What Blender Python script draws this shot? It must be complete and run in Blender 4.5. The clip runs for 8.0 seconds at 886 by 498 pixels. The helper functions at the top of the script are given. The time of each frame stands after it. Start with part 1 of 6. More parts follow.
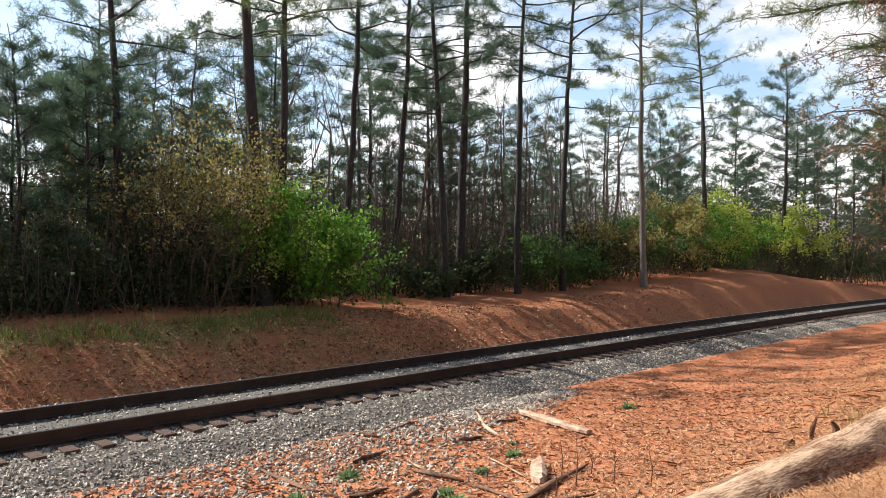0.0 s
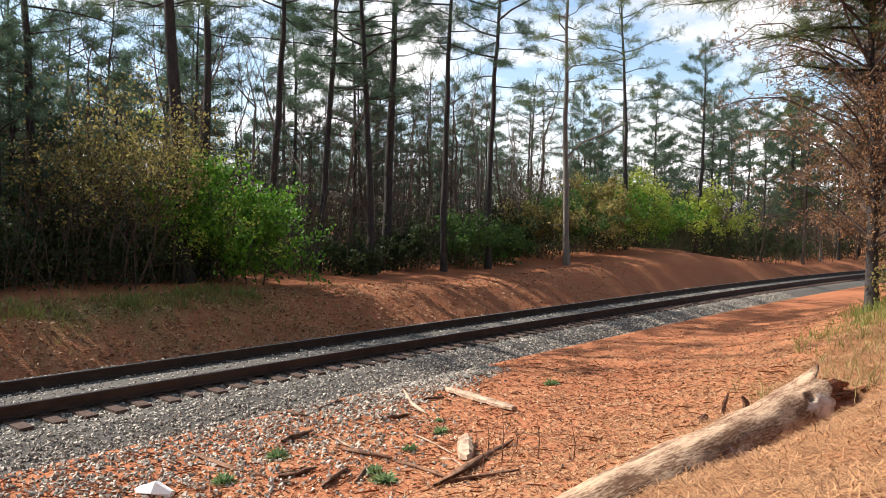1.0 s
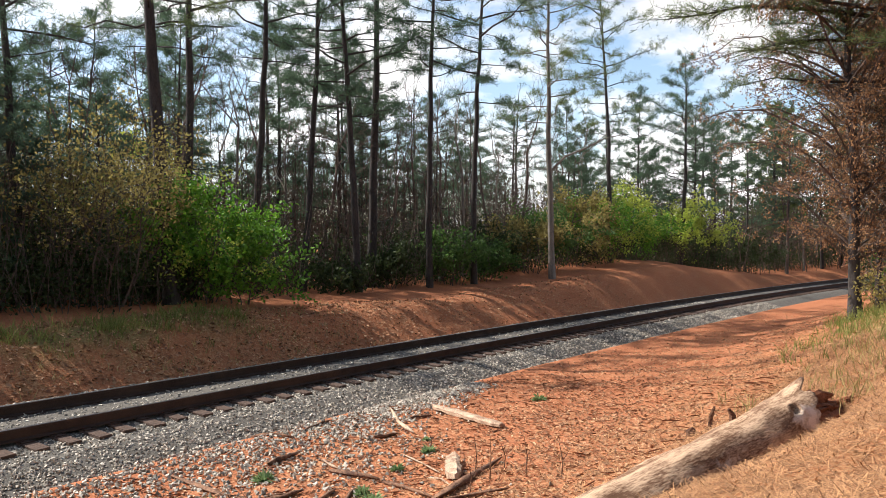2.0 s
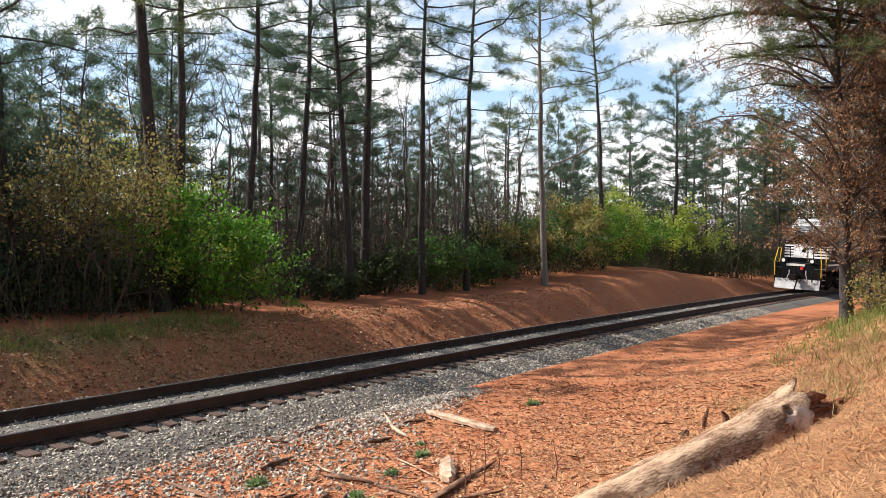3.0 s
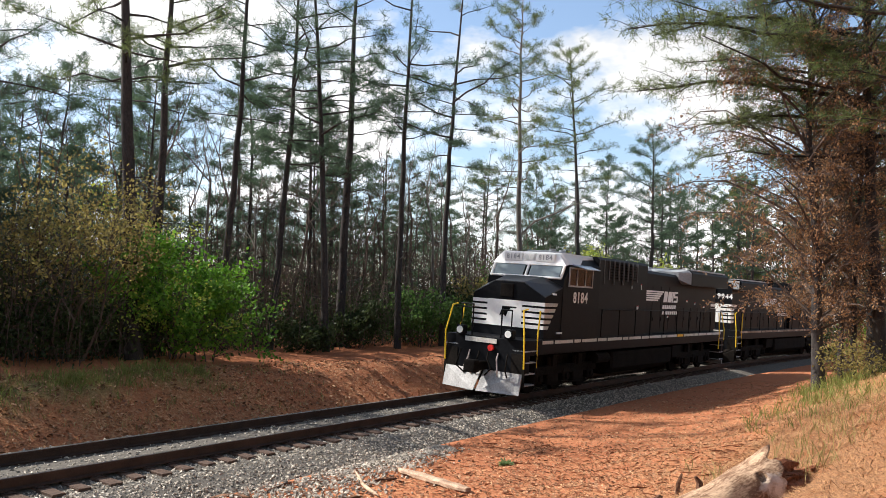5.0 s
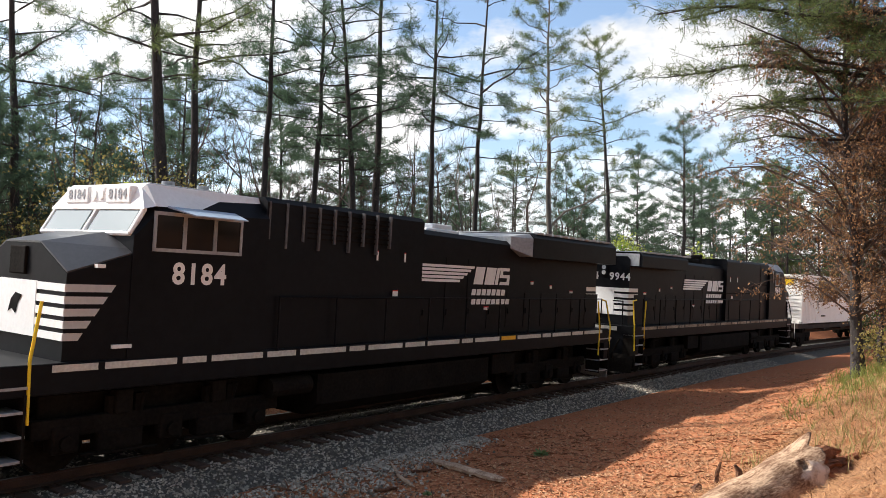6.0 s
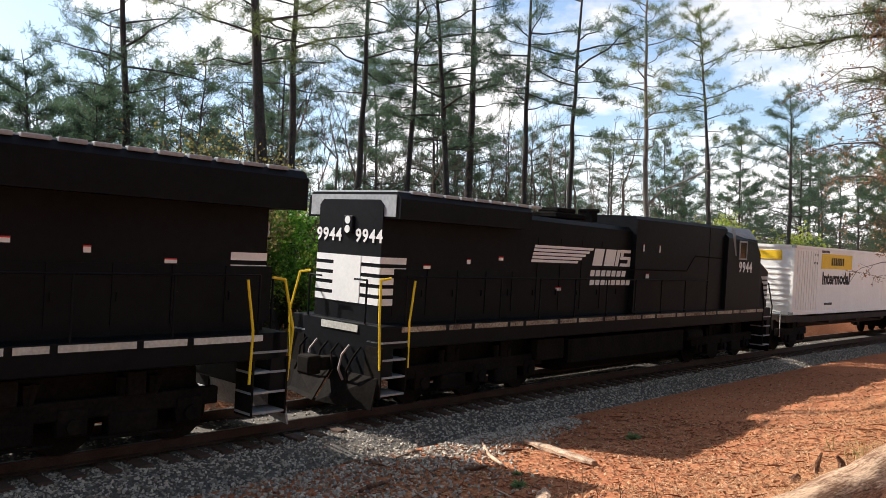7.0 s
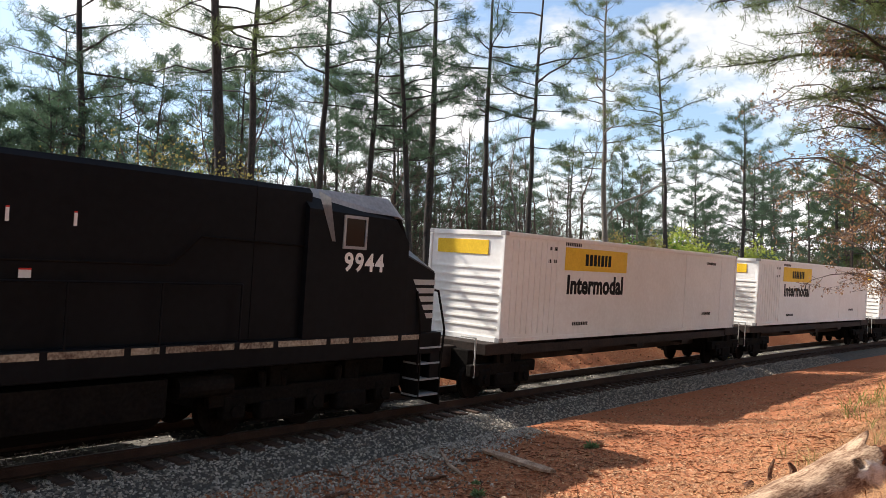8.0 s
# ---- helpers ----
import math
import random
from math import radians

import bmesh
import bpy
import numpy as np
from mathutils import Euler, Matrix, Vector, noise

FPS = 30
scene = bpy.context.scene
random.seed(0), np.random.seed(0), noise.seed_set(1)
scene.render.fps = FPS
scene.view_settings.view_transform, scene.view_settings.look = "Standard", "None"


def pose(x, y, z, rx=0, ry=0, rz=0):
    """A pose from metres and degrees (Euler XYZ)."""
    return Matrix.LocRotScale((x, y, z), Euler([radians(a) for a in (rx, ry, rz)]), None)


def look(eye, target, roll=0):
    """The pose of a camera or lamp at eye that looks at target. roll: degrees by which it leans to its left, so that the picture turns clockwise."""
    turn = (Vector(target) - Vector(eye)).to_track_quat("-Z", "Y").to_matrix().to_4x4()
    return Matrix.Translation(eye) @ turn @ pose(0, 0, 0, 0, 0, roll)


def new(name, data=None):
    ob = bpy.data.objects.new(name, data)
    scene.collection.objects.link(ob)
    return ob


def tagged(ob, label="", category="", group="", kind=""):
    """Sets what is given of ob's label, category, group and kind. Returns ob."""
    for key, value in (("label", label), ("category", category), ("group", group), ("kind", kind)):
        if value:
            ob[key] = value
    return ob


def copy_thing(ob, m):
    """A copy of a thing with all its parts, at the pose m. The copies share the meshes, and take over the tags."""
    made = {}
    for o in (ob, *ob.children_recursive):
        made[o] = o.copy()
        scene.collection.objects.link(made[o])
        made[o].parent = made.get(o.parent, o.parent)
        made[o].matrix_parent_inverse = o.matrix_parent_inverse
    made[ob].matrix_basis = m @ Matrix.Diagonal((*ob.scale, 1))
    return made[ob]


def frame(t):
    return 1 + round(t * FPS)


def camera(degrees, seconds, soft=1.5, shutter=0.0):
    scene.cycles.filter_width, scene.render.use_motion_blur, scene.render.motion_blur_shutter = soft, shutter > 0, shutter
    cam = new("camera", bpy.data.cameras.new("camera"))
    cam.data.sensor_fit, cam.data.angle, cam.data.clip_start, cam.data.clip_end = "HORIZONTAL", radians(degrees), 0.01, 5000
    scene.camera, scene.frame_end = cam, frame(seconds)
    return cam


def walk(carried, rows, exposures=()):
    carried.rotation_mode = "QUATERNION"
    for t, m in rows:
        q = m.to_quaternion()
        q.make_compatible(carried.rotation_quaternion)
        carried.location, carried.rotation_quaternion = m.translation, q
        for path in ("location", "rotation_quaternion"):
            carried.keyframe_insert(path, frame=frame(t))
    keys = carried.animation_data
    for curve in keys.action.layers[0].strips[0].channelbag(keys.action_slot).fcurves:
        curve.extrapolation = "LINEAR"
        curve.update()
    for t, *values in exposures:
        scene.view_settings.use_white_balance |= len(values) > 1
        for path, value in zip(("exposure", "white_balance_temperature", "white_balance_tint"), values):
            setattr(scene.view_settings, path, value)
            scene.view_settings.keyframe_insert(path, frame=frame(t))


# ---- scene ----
# ---------------- camera ----------------
cam = camera(56.8, 8.0, soft=0.8)
PATH = [
    (0.0, 0.061, 0.087, 2.753, 0.07, 0.05, -0.27),
    (0.5, 0.077, 0.132, 2.815, -0.98, -0.05, -0.62),
    (1.0, -0.014, -0.002, 2.820, -5.18, -1.58, -0.80),
    (1.5, -0.018, -0.007, 2.862, -5.95, 0.49, 0.50),
    (1.7, -0.006, -0.001, 2.870, -6.19, -0.73, 0.12),
    (2.8, 0.048, 0.005, 2.809, -6.07, 0.36, 0.45),
    (3.0, -0.002, 0.002, 2.790, -6.70, 0.06, 0.36),
    (3.5, 0.006, 0.006, 2.802, -6.57, -0.84, 0.90),
    (4.0, 0.010, 0.006, 2.817, -9.43, -0.00, 0.70),
    (4.5, 0.042, -0.079, 2.849, -8.23, 0.87, 1.77),
    (4.7, 0.000, 0.000, 2.820, -8.47, 3.32, -1.40),
    (5.8, -0.047, -0.118, 2.933, -7.41, 4.04, -0.07),
    (6.0, -0.062, 0.022, 2.797, -6.29, 3.31, -0.38),
    (6.5, -0.044, 0.026, 2.869, -2.00, 2.30, 0.09),
    (7.0, -0.000, -0.023, 2.851, 0.30, 1.69, -0.88),
    (7.5, -0.018, -0.058, 2.876, -2.65, 2.68, -1.10),
    (8.0, -0.013, -0.058, 2.810, -2.51, 2.56, -1.09),
]
walk(cam, [(t, pose(x, y, z, 90 + pitch, roll, yaw)) for t, x, y, z, yaw, pitch, roll in PATH],
     exposures=[(0.0, 0.80), (8.0, 0.80)])

# ---------------- sky and sun ----------------
SUN_DIR = Vector((-0.679, 0.302, 0.669)).normalized()
world = bpy.data.worlds.new("sky")
scene.world = world
world.use_nodes = True
wn, wl = world.node_tree.nodes, world.node_tree.links
wn.clear()
w_out = wn.new("ShaderNodeOutputWorld")
w_sky = wn.new("ShaderNodeTexSky")
w_sky.sky_type, w_sky.sun_disc = "NISHITA", False
w_sky.sun_elevation = math.asin(SUN_DIR.z)
w_sky.sun_rotation = math.atan2(SUN_DIR.x, SUN_DIR.y)
w_co = wn.new("ShaderNodeTexCoord")
w_map = wn.new("ShaderNodeMapping")
w_map.inputs["Scale"].default_value = (2.2, 2.2, 4.5)
w_noise = wn.new("ShaderNodeTexNoise")
w_noise.inputs["Scale"].default_value, w_noise.inputs["Detail"].default_value = 1.6, 6.0
w_noise.inputs["Roughness"].default_value = 0.6
w_ramp = wn.new("ShaderNodeMapRange")
w_ramp.inputs["From Min"].default_value, w_ramp.inputs["From Max"].default_value = 0.48, 0.59
w_bg = wn.new("ShaderNodeBackground")
w_bg.inputs["Strength"].default_value = 0.12
w_cloud = wn.new("ShaderNodeBackground")
w_cloud.inputs["Strength"].default_value = 0.215
w_grey = wn.new("ShaderNodeRGBToBW")
wl.new(w_sky.outputs["Color"], w_grey.inputs["Color"])
wl.new(w_grey.outputs["Val"], w_cloud.inputs["Color"])
w_mix = wn.new("ShaderNodeMixShader")
wl.new(w_co.outputs["Generated"], w_map.inputs["Vector"])
wl.new(w_map.outputs["Vector"], w_noise.inputs["Vector"])
wl.new(w_noise.outputs["Fac"], w_ramp.inputs["Value"])
wl.new(w_ramp.outputs["Result"], w_mix.inputs["Fac"])
wl.new(w_sky.outputs["Color"], w_bg.inputs["Color"])
wl.new(w_bg.outputs["Background"], w_mix.inputs[1])
wl.new(w_cloud.outputs["Background"], w_mix.inputs[2])
wl.new(w_mix.outputs["Shader"], w_out.inputs["Surface"])

sun_data = bpy.data.lights.new("sun", "SUN")
sun_data.energy, sun_data.angle, sun_data.color = 5.0, radians(0.6), (1.0, 0.95, 0.88)
sun = new("sun", sun_data)
sun.matrix_world = look((0, 0, 60), Vector((0, 0, 60)) - SUN_DIR)


# ---------------- materials ----------------
def material(name, dark, light, rough=0.8, metal=0.0, scale=6.0, fine=60.0, bump=0.3, grain=0.5, stretch=(1, 1, 1), through_light=0.0,
             island=0.0, gloss=0.3, contrast=1.0):
    """Two-scale noise between two base colours, with relief; thin leaves let light through; island varies the value piece by piece."""
    m = bpy.data.materials.new(name)
    m.use_nodes = True
    n, l = m.node_tree.nodes, m.node_tree.links
    n.clear()
    out = n.new("ShaderNodeOutputMaterial")
    b = n.new("ShaderNodeBsdfPrincipled")
    b.inputs["Roughness"].default_value, b.inputs["Metallic"].default_value = rough, metal
    b.inputs["Specular IOR Level"].default_value = gloss
    co, mp = n.new("ShaderNodeTexCoord"), n.new("ShaderNodeMapping")
    mp.inputs["Scale"].default_value = stretch
    l.new(co.outputs["Object"], mp.inputs["Vector"])
    big, small = n.new("ShaderNodeTexNoise"), n.new("ShaderNodeTexNoise")
    big.inputs["Scale"].default_value, big.inputs["Detail"].default_value = scale, 4.0
    small.inputs["Scale"].default_value, small.inputs["Detail"].default_value = fine, 3.0
    for t in (big, small):
        l.new(mp.outputs["Vector"], t.inputs["Vector"])
    mixf = n.new("ShaderNodeMix")
    mixf.data_type = "FLOAT"
    mixf.inputs[0].default_value = grain
    l.new(big.outputs["Fac"], mixf.inputs[2])
    l.new(small.outputs["Fac"], mixf.inputs[3])
    fac = n.new("ShaderNodeMapRange")
    fac.inputs["From Min"].default_value, fac.inputs["From Max"].default_value = 0.5 - 0.2 / contrast, 0.5 + 0.2 / contrast
    l.new(mixf.outputs[0], fac.inputs["Value"])
    value = fac.outputs["Result"]
    if island:
        geo = n.new("ShaderNodeNewGeometry")
        mi = n.new("ShaderNodeMix")
        mi.data_type = "FLOAT"
        mi.inputs[0].default_value = island
        l.new(value, mi.inputs[2])
        l.new(geo.outputs["Random Per Island"], mi.inputs[3])
        value = mi.outputs[0]
    col = n.new("ShaderNodeMix")
    col.data_type = "RGBA"
    col.inputs[6].default_value, col.inputs[7].default_value = (*dark, 1), (*light, 1)
    l.new(value, col.inputs[0])
    l.new(col.outputs[2], b.inputs["Base Color"])
    if bump:
        bp = n.new("ShaderNodeBump")
        bp.inputs["Strength"].default_value, bp.inputs["Distance"].default_value = bump, 0.02
        l.new(mixf.outputs[0], bp.inputs["Height"])
        l.new(bp.outputs["Normal"], b.inputs["Normal"])
    if through_light:
        tr, mx = n.new("ShaderNodeBsdfTranslucent"), n.new("ShaderNodeMixShader")
        mx.inputs["Fac"].default_value = through_light
        l.new(col.outputs[2], tr.inputs["Color"])
        l.new(b.outputs["BSDF"], mx.inputs[1])
        l.new(tr.outputs["BSDF"], mx.inputs[2])
        l.new(mx.outputs["Shader"], out.inputs["Surface"])
    else:
        l.new(b.outputs["BSDF"], out.inputs["Surface"])
    return m


def ground_material():
    """Red clay with leaf litter, dry straw and grass, spread by the painted zones of the ground sheet."""
    m = bpy.data.materials.new("clay_and_litter")
    m.use_nodes = True
    n, l = m.node_tree.nodes, m.node_tree.links
    b = n["Principled BSDF"]
    b.inputs["Roughness"].default_value = 0.95
    b.inputs["Specular IOR Level"].default_value = 0.1
    co = n.new("ShaderNodeTexCoord")
    zone = n.new("ShaderNodeAttribute")
    zone.attribute_name = "zone"
    sep = n.new("ShaderNodeSeparateColor")
    l.new(zone.outputs["Color"], sep.inputs[0])

    def tex(kind, scale, **kw):
        t = n.new(kind)
        t.inputs["Scale"].default_value = scale
        for k, v in kw.items():
            t.inputs[k].default_value = v
        l.new(co.outputs["Object"], t.inputs["Vector"])
        return t

    def mix(fac, a, c):
        x = n.new("ShaderNodeMix")
        x.data_type = "RGBA"
        for i, v in ((0, fac), (6, a), (7, c)):
            if isinstance(v, (tuple, float)):
                x.inputs[i].default_value = v
            else:
                l.new(v, x.inputs[i])
        return x.outputs[2]

    def ramp(value, a, c):
        r = n.new("ShaderNodeMapRange")
        r.inputs["From Min"].default_value, r.inputs["From Max"].default_value = a, c
        l.new(value, r.inputs["Value"])
        return r.outputs["Result"]

    def mul(a, c):
        x = n.new("ShaderNodeMath")
        x.operation = "MULTIPLY"
        l.new(a, x.inputs[0])
        l.new(c, x.inputs[1])
        return x.outputs[0]

    patches = tex("ShaderNodeTexNoise", 0.55, Detail=6.0, Roughness=0.65)
    grit = tex("ShaderNodeTexNoise", 22.0, Detail=5.0, Roughness=0.7)
    flakes = tex("ShaderNodeTexVoronoi", 17.0, Randomness=1.0)
    small = tex("ShaderNodeTexVoronoi", 34.0, Randomness=1.0)
    clay = mix(ramp(grit.outputs["Fac"], 0.3, 0.7), (0.27, 0.086, 0.040, 1), (0.45, 0.178, 0.086, 1))
    fl = n.new("ShaderNodeSeparateColor")
    l.new(flakes.outputs["Color"], fl.inputs[0])
    f2 = n.new("ShaderNodeSeparateColor")
    l.new(small.outputs["Color"], f2.inputs[0])
    leaf = mix(fl.outputs[0], (0.26, 0.09, 0.042, 1), (0.60, 0.33, 0.17, 1))
    leaf = mix(ramp(f2.outputs[1], 0.70, 0.95), leaf, (0.17, 0.07, 0.035, 1))
    straw = mix(ramp(grit.outputs["Fac"], 0.35, 0.65), (0.22, 0.085, 0.037, 1), (0.47, 0.225, 0.105, 1))
    grass = mix(ramp(grit.outputs["Fac"], 0.3, 0.7), (0.10, 0.09, 0.03, 1), (0.26, 0.22, 0.09, 1))
    cover = mul(ramp(patches.outputs["Fac"], 0.30, 0.62), sep.outputs[0])
    cover = mul(cover, ramp(fl.outputs[2], 0.25, 0.35))
    base = mix(cover, clay, leaf)
    base = mix(mul(sep.outputs[1], ramp(grit.outputs["Fac"], 0.1, 0.3)), base, straw)
    base = mix(mul(sep.outputs[2], ramp(patches.outputs["Fac"], 0.35, 0.6)), base, grass)
    l.new(base, b.inputs["Base Color"])
    h = n.new("ShaderNodeMath")
    h.operation = "ADD"
    l.new(grit.outputs["Fac"], h.inputs[0])
    l.new(flakes.outputs["Distance"], h.inputs[1])
    bp = n.new("ShaderNodeBump")
    bp.inputs["Strength"].default_value, bp.inputs["Distance"].default_value = 0.7, 0.03
    l.new(h.outputs[0], bp.inputs["Height"])
    l.new(bp.outputs["Normal"], b.inputs["Normal"])
    return m


M_GROUND = ground_material()
# Bed darker than its stones: the shade in their gaps is put into the colour.
M_BALLAST = material("granite_with_dark_gaps", (0.035, 0.030, 0.025), (0.17, 0.15, 0.125), 0.9, scale=9, fine=38, bump=0.8, grain=0.7)
M_STONE = material("granite_stones", (0.085, 0.072, 0.057), (0.64, 0.565, 0.465), 0.9, scale=3, fine=70, bump=0.2, island=0.85)
M_RAIL = material("rusted_rail", (0.028, 0.018, 0.014), (0.085, 0.05, 0.036), 0.75, 0.2, scale=3, fine=50, bump=0.2)
M_RAILTOP = material("worn_rail_head", (0.22, 0.20, 0.19), (0.45, 0.42, 0.40), 0.32, 1.0, scale=2, fine=80, bump=0.05)
M_TIE = material("creosoted_oak", (0.035, 0.022, 0.017), (0.14, 0.085, 0.06), 0.9, scale=2, fine=40, stretch=(1, 8, 8), bump=0.6)
M_BARK = material("pine_bark", (0.018, 0.0165, 0.0165), (0.075, 0.063, 0.057), 0.95, scale=3, fine=16, stretch=(3, 3, 0.8), bump=0.9)
M_PALE_BARK = material("pale_bark", (0.08, 0.068, 0.058), (0.27, 0.235, 0.20), 0.95, scale=2, fine=20, stretch=(3, 3, 0.8), bump=0.6)
M_TWIG = material("bare_twigs", (0.045, 0.032, 0.026), (0.17, 0.125, 0.10), 0.95, scale=2, fine=20, bump=0.3)
# Haze over the woods is put into these needles as a bluish shift.
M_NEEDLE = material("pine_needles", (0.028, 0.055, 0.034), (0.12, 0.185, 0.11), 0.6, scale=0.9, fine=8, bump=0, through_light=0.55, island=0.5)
# Yellower, lighter copy of the needles with sunshine put into the colour.
M_NEEDLE_Y = material("sun_painted_needles", (0.05, 0.080, 0.028), (0.19, 0.23, 0.08), 0.6, scale=0.9, fine=8, bump=0, through_light=0.55, island=0.5)
M_LEAF_G = material("fresh_green_leaves", (0.035, 0.12, 0.012), (0.20, 0.40, 0.04), 0.55, scale=1.5, fine=12, bump=0, through_light=0.38, island=0.7)
M_LEAF_M = material("mid_green_leaves", (0.03, 0.07, 0.018), (0.12, 0.21, 0.05), 0.6, scale=1.5, fine=12, bump=0, through_light=0.55, island=0.6)
M_WEED = material("grey_green_weed", (0.09, 0.15, 0.05), (0.28, 0.38, 0.17), 0.7, scale=1.5, fine=12, bump=0, through_light=0.3, island=0.5)
M_LEAF_Y = material("young_yellow_leaves", (0.20, 0.28, 0.03), (0.50, 0.56, 0.10), 0.55, scale=1.5, fine=12, bump=0, through_light=0.5, island=0.6)
M_LEAF_O = material("olive_budding_leaves", (0.12, 0.10, 0.03), (0.40, 0.33, 0.11), 0.6, scale=1.5, fine=12, bump=0, through_light=0.55, island=0.7)
# Dark leaf colour carries the shade under the trees.
M_LEAF_D = material("leaves_shaded_in_colour", (0.018, 0.032, 0.012), (0.075, 0.10, 0.035), 0.6, scale=1.5, fine=12, bump=0, through_light=0.55, island=0.6)
M_LEAF_B = material("dry_brown_leaves", (0.13, 0.065, 0.032), (0.48, 0.28, 0.14), 0.7, scale=1.5, fine=12, bump=0, through_light=0.45, island=0.8)
M_GRASS = material("dry_grass", (0.16, 0.13, 0.04), (0.48, 0.38, 0.16), 0.8, scale=1.5, fine=12, bump=0, through_light=0.3, island=0.7)
M_GRASS_G = material("green_grass", (0.08, 0.11, 0.02), (0.30, 0.32, 0.09), 0.8, scale=1.5, fine=12, bump=0, through_light=0.3, island=0.7)
M_LITTER = material("fallen_leaves", (0.12, 0.045, 0.022), (0.62, 0.36, 0.20), 0.85, scale=2, fine=20, bump=0, island=0.9)
M_STRAW = material("pine_straw", (0.10, 0.038, 0.016), (0.58, 0.31, 0.145), 0.8, scale=2, fine=20, bump=0, island=0.9)
M_WOOD = material("weathered_wood", (0.20, 0.115, 0.07), (0.60, 0.43, 0.30), 0.85, scale=2, fine=22, stretch=(2, 2, 6), bump=0.7, contrast=1.5)
M_LOG = material("stripped_log", (0.15, 0.075, 0.04), (0.50, 0.335, 0.215), 0.9, scale=2.4, fine=17, stretch=(0.7, 3, 3), bump=1.0, grain=0.42, contrast=2.3)
M_ROT = material("rotten_heartwood", (0.08, 0.026, 0.014), (0.38, 0.15, 0.07), 0.95, scale=6, fine=40, bump=1.0)
M_STICK = material("dead_sticks", (0.055, 0.025, 0.016), (0.25, 0.13, 0.075), 0.9, scale=5, fine=30, bump=0.8, contrast=1.5)
M_BLACK = material("black_enamel", (0.0055, 0.006, 0.0074), (0.011, 0.0115, 0.0135), 0.46, scale=0.7, fine=7, bump=0.03, gloss=0.06)
M_NOSE = material("nose_top_sky_sheen", (0.012, 0.013, 0.016), (0.03, 0.031, 0.036), 0.38, scale=1.5, fine=14, bump=0.03, gloss=0.5)
M_VISOR = material("blue_grey_visor", (0.20, 0.26, 0.34), (0.34, 0.41, 0.50), 0.4, scale=2, fine=20, bump=0.03)
M_UNDER = material("sooty_steel", (0.005, 0.0044, 0.004), (0.02, 0.0165, 0.014), 0.9, scale=1.5, fine=14, bump=0.3, gloss=0.05)
M_GRILLE = material("grey_steel_grille", (0.05, 0.05, 0.052), (0.14, 0.14, 0.145), 0.6, scale=2, fine=20, bump=0.05)
M_WHITE = material("white_enamel", (0.78, 0.77, 0.75), (0.90, 0.89, 0.87), 0.45, scale=1.2, fine=14, bump=0.03)
M_GREY = material("grey_paint_and_sunlit_black", (0.22, 0.23, 0.24), (0.40, 0.41, 0.42), 0.5, scale=1.2, fine=14, bump=0.05)
M_SILL = material("reflective_sill_stripe", (0.40, 0.38, 0.34), (0.72, 0.70, 0.64), 0.6, scale=0.9, fine=18, bump=0.03)
M_SILL_DIRTY = material("rusty_sill_stripe", (0.10, 0.055, 0.035), (0.48, 0.40, 0.30), 0.7, scale=1.4, fine=18, bump=0.03, contrast=1.6)
M_AMBER = material("amber_paint", (0.62, 0.30, 0.01), (0.90, 0.50, 0.03), 0.5, scale=3, fine=30, bump=0.02)
M_YELLOW = material("safety_yellow", (0.75, 0.50, 0.02), (0.95, 0.68, 0.04), 0.45, scale=3, fine=30, bump=0.02)
M_RED = material("red_fitting", (0.55, 0.02, 0.02), (0.75, 0.05, 0.04), 0.4, scale=3, fine=30, bump=0.02)
M_PLOW = material("worn_plow_steel", (0.20, 0.195, 0.19), (0.50, 0.49, 0.48), 0.6, scale=2.2, fine=20, bump=0.15)
M_BOX = material("white_container_paint", (0.78, 0.74, 0.69), (0.90, 0.87, 0.83), 0.5, scale=0.8, fine=9, bump=0.04)
M_SIGN = material("yellow_sign_panel", (0.72, 0.42, 0.01), (0.90, 0.58, 0.03), 0.5, scale=2, fine=20, bump=0.02)
M_CAR = material("rust_brown_railcar", (0.012, 0.009, 0.007), (0.05, 0.03, 0.022), 0.85, scale=1.5, fine=14, bump=0.3)
M_HOSE = material("pale_rubber_hose", (0.30, 0.22, 0.20), (0.55, 0.45, 0.42), 0.7, scale=4, fine=40, bump=0.1)


def bleach(m):
    """Sun-bleached wood laid over a log's grain where its painted zone says so."""
    n, l = m.node_tree.nodes, m.node_tree.links
    b = n["Principled BSDF"]
    old = b.inputs["Base Color"].links[0].from_socket
    zone, co = n.new("ShaderNodeAttribute"), n.new("ShaderNodeTexCoord")
    zone.attribute_name = "bleached"
    tex, add, ramp, mix = n.new("ShaderNodeTexNoise"), n.new("ShaderNodeMath"), n.new("ShaderNodeMapRange"), n.new("ShaderNodeMix")
    tex.inputs["Scale"].default_value, tex.inputs["Detail"].default_value = 7.0, 6.0
    ramp.inputs["From Min"].default_value, ramp.inputs["From Max"].default_value = 0.84, 1.15
    mix.data_type = "RGBA"
    mix.inputs[7].default_value = (0.72, 0.61, 0.52, 1)
    l.new(co.outputs["Object"], tex.inputs["Vector"])
    l.new(zone.outputs["Fac"], add.inputs[0])
    l.new(tex.outputs["Fac"], add.inputs[1])
    l.new(add.outputs[0], ramp.inputs["Value"])
    l.new(ramp.outputs["Result"], mix.inputs[0])
    l.new(old, mix.inputs[6])
    l.new(mix.outputs[2], b.inputs["Base Color"])


bleach(M_LOG)


def glass_material(name, tint, rough=0.05, gloss=0.5):
    m = bpy.data.materials.new(name)
    m.use_nodes = True
    b = m.node_tree.nodes["Principled BSDF"]
    b.inputs["Base Color"].default_value = (*tint, 1)
    b.inputs["Roughness"].default_value = rough
    b.inputs["Specular IOR Level"].default_value = gloss
    return m


